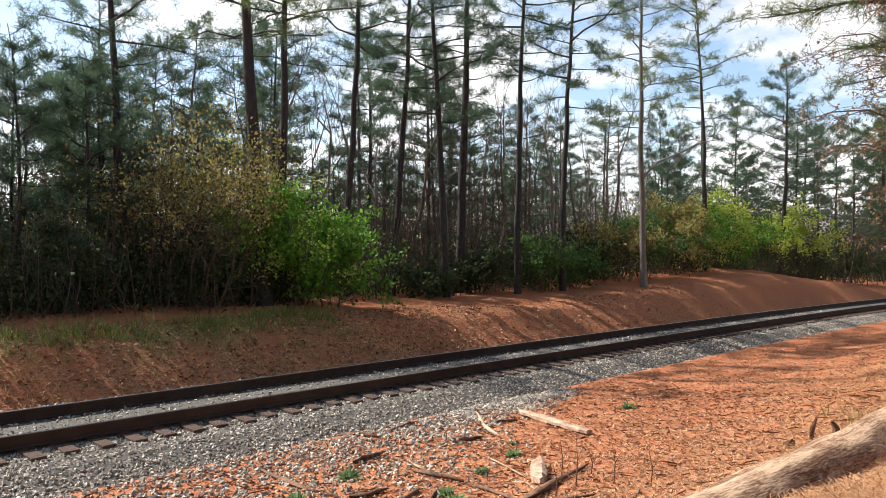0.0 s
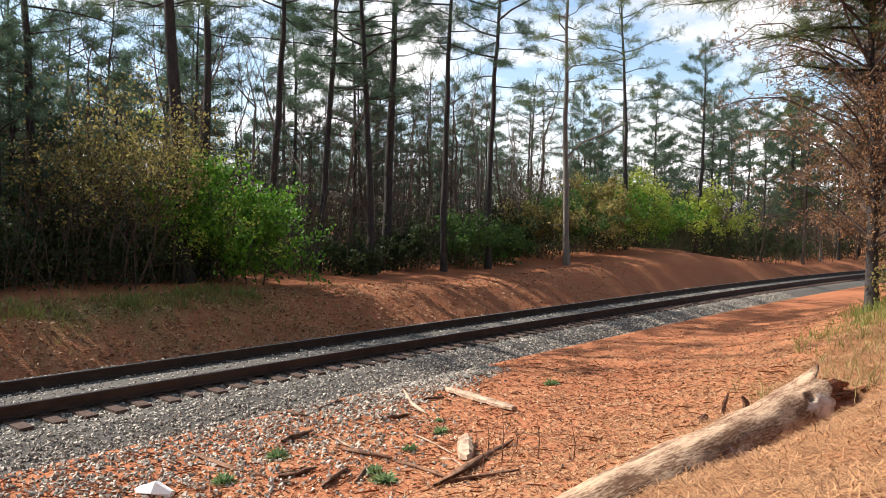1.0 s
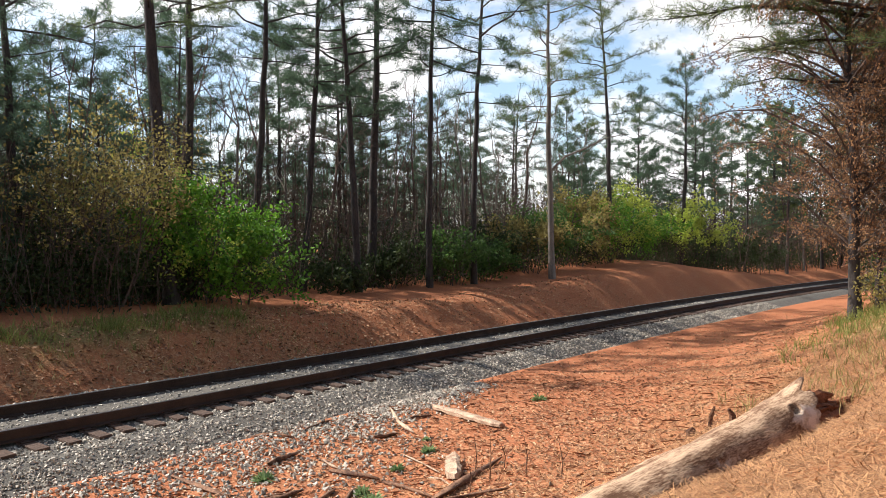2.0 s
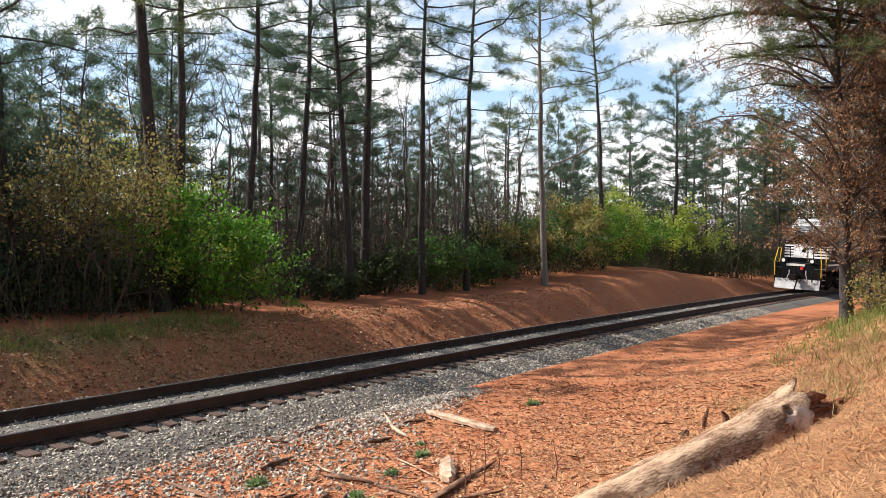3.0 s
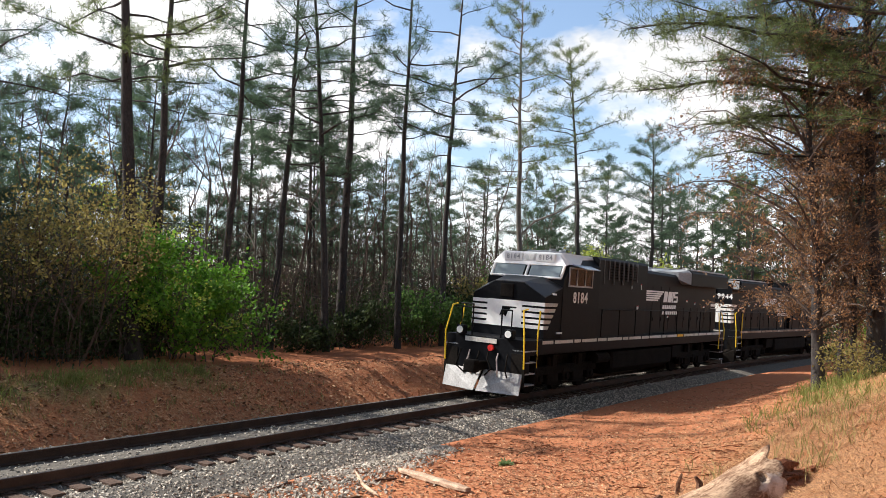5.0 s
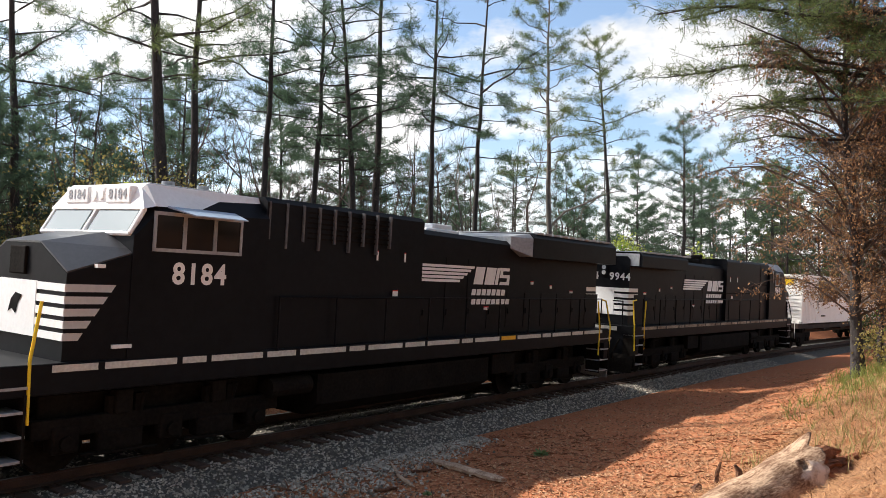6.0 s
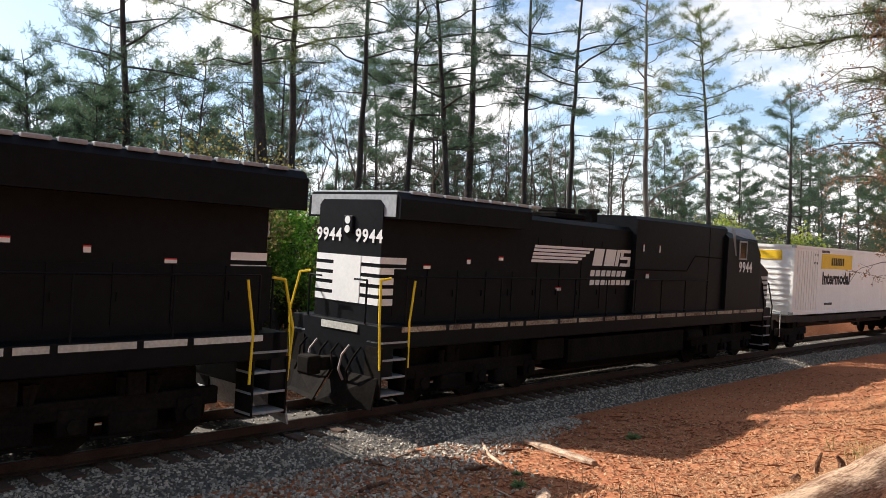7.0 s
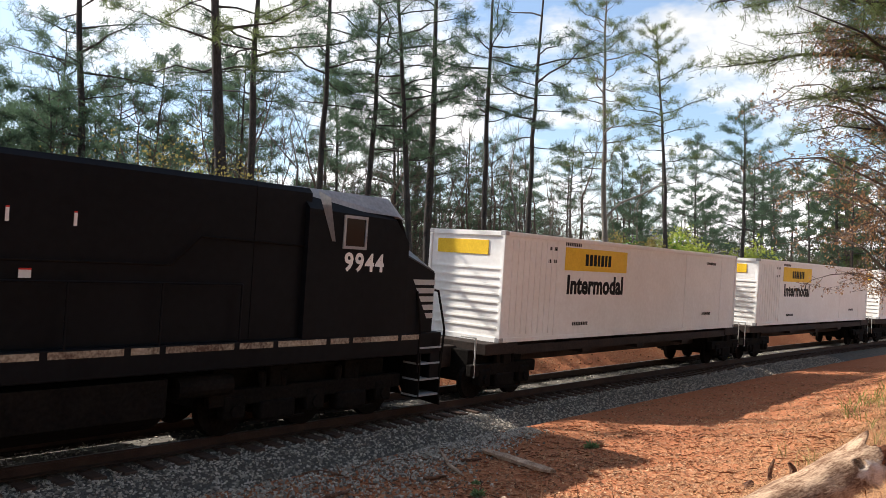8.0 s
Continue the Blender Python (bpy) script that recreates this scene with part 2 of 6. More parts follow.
# Pale tint stands for sky reflected in the windscreen and the cab inside.
M_GLASS = glass_material("windscreen_pale_tint", (0.16, 0.20, 0.21), 0.12)
# Near-black panes stand for the dim cab behind them.
M_SIDE_GLASS = glass_material("dark_side_glass", (0.008, 0.009, 0.010), 0.08, 0.15)
M_LENS = glass_material("lamp_lens", (0.75, 0.76, 0.74), 0.15)


# ---------------- mesh helpers ----------------
def mesh_object(name, verts, faces, mat, parent=None, label="", smooth=False):
    me = bpy.data.meshes.new(name)
    me.from_pydata([tuple(map(float, v)) for v in verts], [], faces)
    me.materials.append(mat)
    if smooth:
        me.polygons.foreach_set("use_smooth", [True] * len(me.polygons))
    me.update()
    ob = new(name, me)
    ob.parent = parent
    if label:
        tagged(ob, label)
    return ob


def part(name, bm, mat, parent, label="", smooth=False):
    me = bpy.data.meshes.new(name)
    bmesh.ops.recalc_face_normals(bm, faces=bm.faces)
    bm.to_mesh(me)
    bm.free()
    me.materials.append(mat)
    if smooth:
        me.polygons.foreach_set("use_smooth", [True] * len(me.polygons))
    ob = new(name, me)
    ob.parent = parent
    if label:
        tagged(ob, label)
    return ob


def box(bm, x0, x1, y0, y1, z0, z1, bevel=0.0):
    r = bmesh.ops.create_cube(bm, size=1.0, matrix=Matrix.Translation(((x0 + x1) / 2, (y0 + y1) / 2, (z0 + z1) / 2)) @ Matrix.Diagonal((x1 - x0, y1 - y0, z1 - z0, 1)))
    if bevel:
        edges = list({e for v in r["verts"] for e in v.link_edges})
        bmesh.ops.bevel(bm, geom=edges, offset=bevel, segments=2, affect="EDGES", profile=0.5)


def cyl(bm, a, b, r, seg=12, r2=None):
    a, b = Vector(a), Vector(b)
    d = b - a
    m = Matrix.Translation((a + b) / 2) @ d.to_track_quat("Z", "Y").to_matrix().to_4x4()
    bmesh.ops.create_cone(bm, cap_ends=True, segments=seg, radius1=r, radius2=r if r2 is None else r2, depth=d.length, matrix=m)


def prism(bm, outline, y0, y1):
    """Outline of (x, z) points drawn out from y0 to y1."""
    a = [bm.verts.new((x, y0, z)) for x, z in outline]
    b = [bm.verts.new((x, y1, z)) for x, z in outline]
    bm.faces.new(a)
    bm.faces.new(b[::-1])
    for i in range(len(a)):
        j = (i + 1) % len(a)
        bm.faces.new((a[i], b[i], b[j], a[j]))


def pipe(bm, pts, r, seg=8):
    for a, b in zip(pts[:-1], pts[1:]):
        cyl(bm, a, b, r, seg)
    for p in pts[1:-1]:
        bmesh.ops.create_icosphere(bm, subdivisions=1, radius=r * 1.02, matrix=Matrix.Translation(p))


class Soup:
    """Gathers many small pieces and links them as one mesh."""

    def __init__(self):
        self.v, self.f, self.n = [], [], 0

    def tube(self, pts, radii, seg=6):
        pts = [Vector(p) for p in pts]
        rings = []
        for i, p in enumerate(pts):
            d = (pts[min(i + 1, len(pts) - 1)] - pts[max(i - 1, 0)]).normalized()
            side = d.orthogonal().normalized()
            up = d.cross(side)
            ring = []
            for k in range(seg):
                a = 2 * math.pi * k / seg
                self.v.append(tuple(p + (side * math.cos(a) + up * math.sin(a)) * radii[i]))
                ring.append(self.n)
                self.n += 1
            rings.append(ring)
        for a, b in zip(rings[:-1], rings[1:]):
            for k in range(seg):
                self.f.append((a[k], a[(k + 1) % seg], b[(k + 1) % seg], b[k]))
        self.f.append(tuple(rings[-1]))

    def rods(self, p, q, r0, r1):
        """Three-sided rods from points p to points q."""
        d = unit(q - p)
        ref = np.where(np.abs(d[:, 2:3]) > 0.8, np.array([[1.0, 0, 0]]), np.array([[0, 0, 1.0]]))
        a = unit(np.cross(d, ref))
        b = np.cross(d, a)
        r0, r1 = np.broadcast_to(np.reshape(r0, (-1, 1)), (len(p), 1)), np.broadcast_to(np.reshape(r1, (-1, 1)), (len(p), 1))
        ring = [a, -0.5 * a + 0.866 * b, -0.5 * a - 0.866 * b]
        self.arrays(np.stack([p + k * r0 for k in ring] + [q + k * r1 for k in ring], 1), [(0, 1, 4, 3), (1, 2, 5, 4), (2, 0, 3, 5)])

    def arrays(self, verts, faces):
        """verts: array of n pieces x k x 3; faces: index tuples in one piece."""
        n, k = verts.shape[:2]
        self.v.extend(map(tuple, verts.reshape(-1, 3).tolist()))
        for fc in faces:
            self.f.extend(map(tuple, (np.array(fc)[None, :] + (np.arange(n) * k)[:, None] + self.n).tolist()))
        self.n += n * k

    def link(self, name, mat, parent=None, label="", smooth=False):
        return mesh_object(name, self.v, self.f, mat, parent, label, smooth)


def unit(a):
    return a / np.maximum(1e-9, np.linalg.norm(a, axis=-1, keepdims=True))


def blades(rng, centres, along, count, length, width, spread=0.9):
    """Thin needle blades that burst from each centre round its own direction."""
    n = len(centres)
    c = np.repeat(centres, count, 0)
    d = unit(np.repeat(unit(along), count, 0) * (1 - spread * 0.45) + rng.normal(size=(n * count, 3)) * spread * 0.55)
    ln = length * rng.uniform(0.6, 1.2, (n * count, 1))
    side = unit(np.cross(d, rng.normal(size=d.shape))) * width * 0.5
    tip = c + d * ln
    return np.stack([c - side * 0.6, c + side * 0.6, tip + side * 0.8, tip - side * 0.8], 1)


def leaves(rng, centres, size, droop=0.3):
    """Folded leaves: four points each, two triangles with a crease."""
    n = len(centres)
    d = unit(rng.normal(size=(n, 3)) + np.array([0, 0, -droop]))
    side = unit(np.cross(d, rng.normal(size=(n, 3))))
    nor = np.cross(d, side)
    s = size * rng.uniform(0.6, 1.25, (n, 1))
    return np.stack([centres, centres + d * s * 0.5 + side * s * 0.3 + nor * s * 0.06, centres + d * s, centres + d * s * 0.5 - side * s * 0.3 + nor * s * 0.06], 1)


LEAF_FACES = [(0, 1, 2), (0, 2, 3)]
# ---------------- the railway's line ----------------
TURN0, OFF, BEND, BEND2 = radians(47.816), 13.726, 0.00064, -0.0000782
CANT, GRADE = radians(3.324), -0.00113


def heading(s):
    s = np.clip(s, -25.0, 110.0)
    q = np.clip(s, None, 70.0)
    return TURN0 + BEND * q + BEND2 * q * q / 2 + (BEND + BEND2 * 70.0) * (s - q)


S_MIN, S_STEP, S_COUNT = -300.0, 0.25, 3600
_s = S_MIN + S_STEP * np.arange(S_COUNT)
_h = heading(_s + S_STEP / 2)
_step = np.stack([np.cos(_h), np.sin(_h)], 1) * S_STEP
LINE = np.concatenate([np.zeros((1, 2)), np.cumsum(_step, 0)[:-1]])
LINE += np.array([-OFF * math.sin(TURN0), OFF * math.cos(TURN0)]) - LINE[int(-S_MIN / S_STEP)]


def on_track(s, n, z):
    """A place by its way along the line, its distance to the far side, and its height over the rails."""
    u = (s - S_MIN) / S_STEP
    i = int(u)
    c = LINE[i] * (1 - (u - i)) + LINE[i + 1] * (u - i)
    a = float(heading(s))
    m = n * math.cos(CANT) - z * math.sin(CANT)
    return Vector((c[0] - m * math.sin(a), c[1] + m * math.cos(a), n * math.sin(CANT) + z * math.cos(CANT) + GRADE * max(-60, min(s, 140))))


def track_coords(x, y):
    """Arrays of way along the line and signed distance from it."""
    x, y = np.atleast_1d(np.asarray(x, float)), np.atleast_1d(np.asarray(y, float))
    coarse = LINE[::6]
    so, no = np.empty(len(x)), np.empty(len(x))
    for k in range(0, len(x), 20000):
        p = np.stack([x[k:k + 20000], y[k:k + 20000]], 1)
        i = np.argmin(((p[:, None, :] - coarse[None]) ** 2).sum(2), 1) * 6
        s = S_MIN + S_STEP * i
        a = heading(s)
        d = p - LINE[i]
        so[k:k + 20000] = s + d[:, 0] * np.cos(a) + d[:, 1] * np.sin(a)
        no[k:k + 20000] = -d[:, 0] * np.sin(a) + d[:, 1] * np.cos(a)
    return so, no


def wobble(x, y, k):
    return np.sin(x * 1.3 * k + 1.7 * np.sin(y * 0.9 * k)) * np.sin(y * 1.1 * k + 0.6 + 1.3 * np.sin(x * 0.7 * k))


def ground_height(x, y):
    x, y = np.atleast_1d(np.asarray(x, float)), np.atleast_1d(np.asarray(y, float))
    s, n = track_coords(x, y)
    shift = np.clip((s - 14) / 12, 0, 1) * 2.0
    near = np.interp(n - shift * np.clip((-n - 4) / 3, 0, 1), [-400, -60, -20, -15, -13.5, -12, -10.6, -9.5, -8.5, -7, -3.0, -2.4],
                     [2.4, 2.0, 1.7, 1.5, 1.3, 0.78, 0.28, 0.0, -0.22, -0.40, -0.46, -0.62])
    top = np.interp(s, [-60, 0, 14, 22, 26, 34, 41, 50, 56, 65, 80, 120], [0.95, 0.9, 0.85, 0.70, 0.62, 0.85, 1.15, 1.45, 0.95, 0.25, 0.3, 0.6])
    k = np.interp(n, [2.6, 3.1, 3.9, 4.7, 5.6, 6.6], [0, 0.03, 0.40, 0.78, 0.97, 1.0])
    far = -0.62 + (top + 0.62) * k + np.interp(n, [6, 9, 14, 30, 80, 400], [0, 0.22, 0.35, 0.5, 1.2, 2.5])
    z = np.where(n < 0, near, far)
    # washed-out hollow along the fallen log
    u = (x - 1.72) * 0.791 + (y - 7.20) * 0.612
    w = (x - 1.72) * 0.612 - (y - 7.20) * 0.791
    z = z - 0.22 * np.exp(-((w - 0.42) / 0.30) ** 2) * np.clip((u - 1.5) / 2.0, 0, 1) * np.clip((6.4 - u) / 0.8, 0, 1)
    rough = np.clip((np.abs(n) - 2.6) / 2.0, 0, 1)
    z = z + rough * (0.05 * wobble(x, y, 1.0) + 0.025 * wobble(y + 3, x, 2.7)) + np.clip((n - 9) / 20, 0, 1) * 0.25 * wobble(x, y, 0.23)
    return z


def gz(x, y):
    return float(ground_height(x, y)[0])


def build_ground():
    def axis(c, fine, half, far):
        a = [0.0]
        step = fine
        while a[-1] < far:
            if a[-1] > half:
                step *= 1.16
            a.append(a[-1] + step)
        a = np.array(a)
        return c + np.concatenate([-a[:0:-1], a])
    xs, ys = axis(6.0, 0.26, 24, 2500), axis(24.0, 0.26, 27, 2500)
    X, Y = np.meshgrid(xs, ys)
    x, y = X.ravel(), Y.ravel()
    z = ground_height(x, y)
    nx, ny = len(xs), len(ys)
    i = (np.arange(ny - 1)[:, None] * nx + np.arange(nx - 1)[None]).ravel()
    faces = np.stack([i, i + 1, i + nx + 1, i + nx], 1).tolist()
    ob = mesh_object("ground", np.stack([x, y, z], 1), faces, M_GROUND, smooth=True)
    s, n = track_coords(x, y)
    litter = np.interp(n, [-14, -10, -8, -5, -3, 3, 4, 5.5, 7, 9, 12], [0.5, 0.8, 0.95, 0.75, 0.25, 0.5, 0.55, 0.6, 0.15, 0.25, 0.9])
    litter *= np.where(n < 0, np.interp(s, [0, 14, 24, 40], [1.0, 0.95, 0.55, 0.3]), np.interp(s, [0, 14, 22, 30, 60], [1.6, 1.5, 1.3, 1.0, 0.8]))
    straw = np.interp(n, [-13, -10.5, -9.3, -8], [0.95, 0.8, 0.3, 0.0]) * np.interp(s, [8, 11, 30, 40], [0.8, 1, 1, 0.5])
    grass = np.exp(-((n - 5.2) / 0.8) ** 2) * np.interp(s, [14, 17], [1, 0]) + np.exp(-((n + 10.5) / 1.5) ** 2) * np.interp(s, [18, 22, 30, 36], [0, 0.8, 0.8, 0]) \
        + np.interp(n, [2.8, 3.4, 4.4, 5], [0, 0.14, 0.14, 0]) * np.interp(s, [10, 22], [1, 0])
    col = ob.data.color_attributes.new("zone", "FLOAT_COLOR", "POINT")
    rgba = np.stack([litter, straw, grass, np.ones_like(x)], 1).clip(0, 1).astype(np.float32)
    col.data.foreach_set("color", rgba.ravel())
    return tagged(ob, "red clay ground with leaf litter, banks and pine straw", "ground", kind="structure")


def sweep(outline, s0, s1, step, mat, name, parent=None, label=""):
    """A profile of (n, z) points drawn along the line."""
    count = int((s1 - s0) / step) + 1
    v, f, k = [], [], len(outline)
    for i in range(count):
        for n, z in outline:
            v.append(on_track(s0 + i * step, n, z))
    for i in range(count - 1):
        for j in range(k):
            a, b = i * k + j, i * k + (j + 1) % k
            f.append((a, b, b + k, a + k))
    f.append(tuple(range(k))[::-1])
    f.append(tuple(range((count - 1) * k, count * k)))
    return mesh_object(name, v, f, mat, parent, label)


def build_track():
    bed = sweep([(-3.4, -0.80), (-3.05, -0.52), (-2.4, -0.42), (-1.75, -0.27), (-1.40, -0.265), (-0.88, -0.262), (-0.62, -0.205), (0.62, -0.205), (0.88, -0.232), (1.35, -0.237), (1.8, -0.25), (2.5, -0.50), (2.9, -0.80)],
                -70, 150, 0.5, M_BALLAST, "ballast_bed")
    tagged(bed, "grey crushed granite ballast bed under the railway", "ballast", kind="structure")
    track = new("railway_track")
    tagged(track, "single railway track with dark rusted rails on wooden ties", "railway track", kind="structure")
    for side in (-1, 1):
        c = side * 0.7525
        rail = sweep([(c - 0.075, -0.198), (c + 0.075, -0.198), (c + 0.075, -0.182), (c + 0.012, -0.16), (c + 0.010, -0.045), (c + 0.036, -0.036), (c + 0.036, -0.006),
                      (c + 0.028, -0.001), (c - 0.028, -0.001), (c - 0.036, -0.006), (c - 0.036, -0.036), (c - 0.010, -0.045), (c - 0.012, -0.16), (c - 0.075, -0.182)],
                     -70, 150, 0.75, M_RAIL, "rail", track)
        sweep([(c - 0.024, -0.001), (c + 0.024, -0.001), (c + 0.022, 0.002), (c - 0.022, 0.002)], -70, 150, 0.75, M_RAILTOP, "rail_head", rail, "bright worn strip on the rail's top")
    rng = random.Random(5)
    variants = []
    for k in range(5):
        bm = bmesh.new()
        box(bm, -0.115, 0.115, -1.32 - rng.uniform(0, 0.06), 1.32 + rng.uniform(0, 0.06), -0.18, 0.0, 0.012)
        for v in bm.verts:
            v.co += Vector((rng.uniform(-1, 1), rng.uniform(-1, 1), rng.uniform(-1, 0))) * 0.006
        me = bpy.data.meshes.new("tie")
        bm.to_mesh(me)
        bm.free()
        me.materials.append(M_TIE)
        variants.append(me)
    bm = bmesh.new()
    for c in (-0.7525, 0.7525):
        box(bm, -0.10, 0.10, c - 0.17, c + 0.17, 0.0, 0.014)
        for dx in (-0.06, 0.06):
            for dy in (-0.1, 0.1):
                box(bm, dx - 0.013, dx + 0.013, c + dy - 0.013, c + dy + 0.013, 0.014, 0.035)
    plate_me = bpy.data.meshes.new("tie_plate")
    bm.to_mesh(plate_me)
    bm.free()
    plate_me.materials.append(M_RAIL)
    s = -8.0
    while s < 110:
        p = on_track(s, rng.uniform(-0.04, 0.04), -0.212)
        a = math.degrees(float(heading(s))) + rng.uniform(-1, 1)
        m = Matrix.Translation(p) @ Matrix.Rotation(radians(a), 4, "Z") @ Matrix.Rotation(CANT, 4, "X")
        tie = new("tie", rng.choice(variants))
        tie.parent, tie.matrix_basis = track, m
        if s < 45:
            plate = new("tie_plate", plate_me)
            plate.parent = tie
        s += 0.52
    return track


def stone_pieces(rng, p, size):
    """Broken stones: six uneven points each."""
    n = len(p)
    base = np.array([(1, 0, 0), (-1, 0, 0), (0, 1, 0), (0, -1, 0), (0, 0, 1), (0, 0, -1)], float)
    q = unit(rng.normal(size=(n, 3)))
    r = unit(np.cross(q, rng.normal(size=(n, 3))))
    t = np.cross(q, r)
    s = size * rng.uniform(0.55, 1.25, (n, 1, 1)) * rng.uniform(0.6, 1.1, (n, 6, 1))
    b = base[None] + rng.normal(size=(n, 6, 3)) * 0.22
    v = b[:, :, :1] * q[:, None] + b[:, :, 1:2] * r[:, None] + b[:, :, 2:] * t[:, None]
    return p[:, None] + v * s


STONE_FACES = [(0, 2, 4), (2, 1, 4), (1, 3, 4), (3, 0, 4), (2, 0, 5), (1, 2, 5), (3, 1, 5), (0, 3, 5)]


def build_stones():
    rng = np.random.default_rng(11)
    soup = Soup()
    count = 28000
    s = 3.0 + 42 * rng.random(count) ** 1.5
    n = np.where(rng.random(count) < 0.80, rng.uniform(-3.15, -0.85, count), rng.uniform(-0.65, 2.0, count))
    z = np.interp(n, [-3.4, -3.05, -2.4, -1.75, -1.35, -0.88, -0.62, 0.62, 0.88, 1.35, 1.8, 2.5], [-0.58, -0.52, -0.42, -0.28, -0.272, -0.272, -0.212, -0.212, -0.232, -0.237, -0.26, -0.5])
    p = np.array([on_track(a, b, c + 0.004) for a, b, c in zip(s, n, z)])
    soup.arrays(stone_pieces(rng, p, 0.037), STONE_FACES)
    # stones spilled over the soil, thinner with distance from the bed
    count = 7000
    s = rng.uniform(2, 16, count)
    n = -3.0 - np.abs(rng.normal(size=count)) * np.interp(s, [3, 9, 12, 16], [2.6, 1.7, 0.7, 0.3])
    xy = np.array([on_track(a, b, 0)[:2] for a, b in zip(s, n)])
    p = np.column_stack([xy, ground_height(xy[:, 0], xy[:, 1]) + 0.01])
    soup.arrays(stone_pieces(rng, p, 0.040), STONE_FACES)
    ob = soup.link("ballast_stones", M_STONE)
    return tagged(ob, "loose grey and white crushed stones along the railway", "gravel", kind="stuff")


# ---------------- trees and shrubs ----------------
def pine(seed, height, crown_from, radius=0.19, needle=M_NEEDLE, tufts=1.0, reach=3.2, width=0.013, bark=M_BARK, thin_from=14.0, fine=12):
    """A tall pine: bare tapered trunk with stubs, then tiers of limbs with bursts of needles."""
    rnd = random.Random(seed)
    rng = np.random.default_rng(seed)
    tree = new("pine_tree")
    trunk = Soup()
    axis = []
    bx, by = rnd.uniform(-0.25, 0.25), rnd.uniform(-0.25, 0.25)
    for i in range(13):
        t = i / 12
        axis.append(Vector((bx * math.sin(t * 3.1) + 0.04 * rnd.uniform(-1, 1), by * math.sin(t * 2.6) + 0.04 * rnd.uniform(-1, 1), t * height - 0.3 * (i == 0))))
    trunk.tube(axis, [radius * (1.25 if i == 0 else 1.0) * (1 - 0.86 * (i / 12) ** 1.25) for i in range(13)], 9)

    def at(z):
        u = max(0.0, min(11.99, z / height * 12))
        i = int(u)
        return axis[i].lerp(axis[i + 1], u - i)
    for _ in range(7):
        z = rnd.uniform(0.25, 0.9) * crown_from
        a = rnd.uniform(0, 6.28)
        d = Vector((math.cos(a), math.sin(a), rnd.uniform(-0.3, 0.3)))
        ln = rnd.uniform(0.3, 1.4)
        p = at(z)
        trunk.tube([p, p + d * ln * 0.6, p + d * ln + Vector((0, 0, rnd.uniform(-0.3, 0.1)))], [0.022, 0.014, 0.006], 4)
    centres, along, twig_p, twig_q = [], [], [], []
    limbs = int(34 * (height - crown_from) / 9)
    for k in range(limbs):
        t = ((k + rnd.random()) / limbs) ** 0.9
        z = crown_from + t * (height - crown_from) * 0.97
        a = k * 2.4 + rnd.uniform(-0.6, 0.6)
        ln = reach * math.sin(math.pi * (0.22 + 0.72 * t)) ** 0.7 * rnd.uniform(0.4, 1.1)
        rise = 0.04 + 0.6 * t * t + rnd.uniform(-0.15, 0.18)
        p0 = at(z)
        d = Vector((math.cos(a), math.sin(a), rise)).normalized()
        pts = [p0]
        for j in range(1, 5):
            pts.append(p0 + d * ln * j / 4 + Vector((rnd.uniform(-1, 1), rnd.uniform(-1, 1), rnd.uniform(-0.6, 0.4) + 0.10 * j)) * 0.07 * ln)
        r0 = 0.012 + 0.010 * ln
        # crown thinned above thin_from, to let the sun through to the track
        thin = max(0.45, min(1.0, 1.0 - (z - thin_from) / 2.0))
        if thin < 0.7 and rnd.random() < 0.6:
            continue
        trunk.tube(pts, [r0, r0 * 0.8, r0 * 0.6, r0 * 0.4, r0 * 0.2], 4)
        across_limb = Vector((-d.y, d.x, 0))
        for _ in range(int((4 + 3.4 * ln) * tufts * thin)):
            u = rnd.uniform(0.22, 1.0) ** 0.75
            i = min(3, int(u * 4))
            q = pts[i].lerp(pts[i + 1], u * 4 - i)
            out = (d * rnd.uniform(0.3, 1.0) + across_limb * rnd.uniform(-1, 1) + Vector((0, 0, rnd.gauss(0.12, 0.3)))) * (0.32 + 0.17 * ln * (1.25 - u)) * rnd.uniform(0.6, 1.2)
            tip = q + out
            twig_p.append(q)
            twig_q.append(tip)
            for w in (0.3, 0.55, 0.8, 1.02):
                centres.append(q.lerp(tip, w + rnd.uniform(-0.12, 0.06)) + Vector((rnd.gauss(0, 0.09), rnd.gauss(0, 0.09), rnd.gauss(0.02, 0.07))))
                along.append(out.normalized() + Vector((0, 0, 0.3)))
    trunk.rods(np.array(twig_p), np.array(twig_q), 0.007, 0.003)
    crown = Soup()
    crown.arrays(blades(rng, np.array(centres), np.array(along), fine, 0.21, width, 1.5), [(0, 1, 2, 3)])
    trunk.link("trunk", bark, tree, smooth=True)
    crown.link("crown", needle, tree)
    return tree


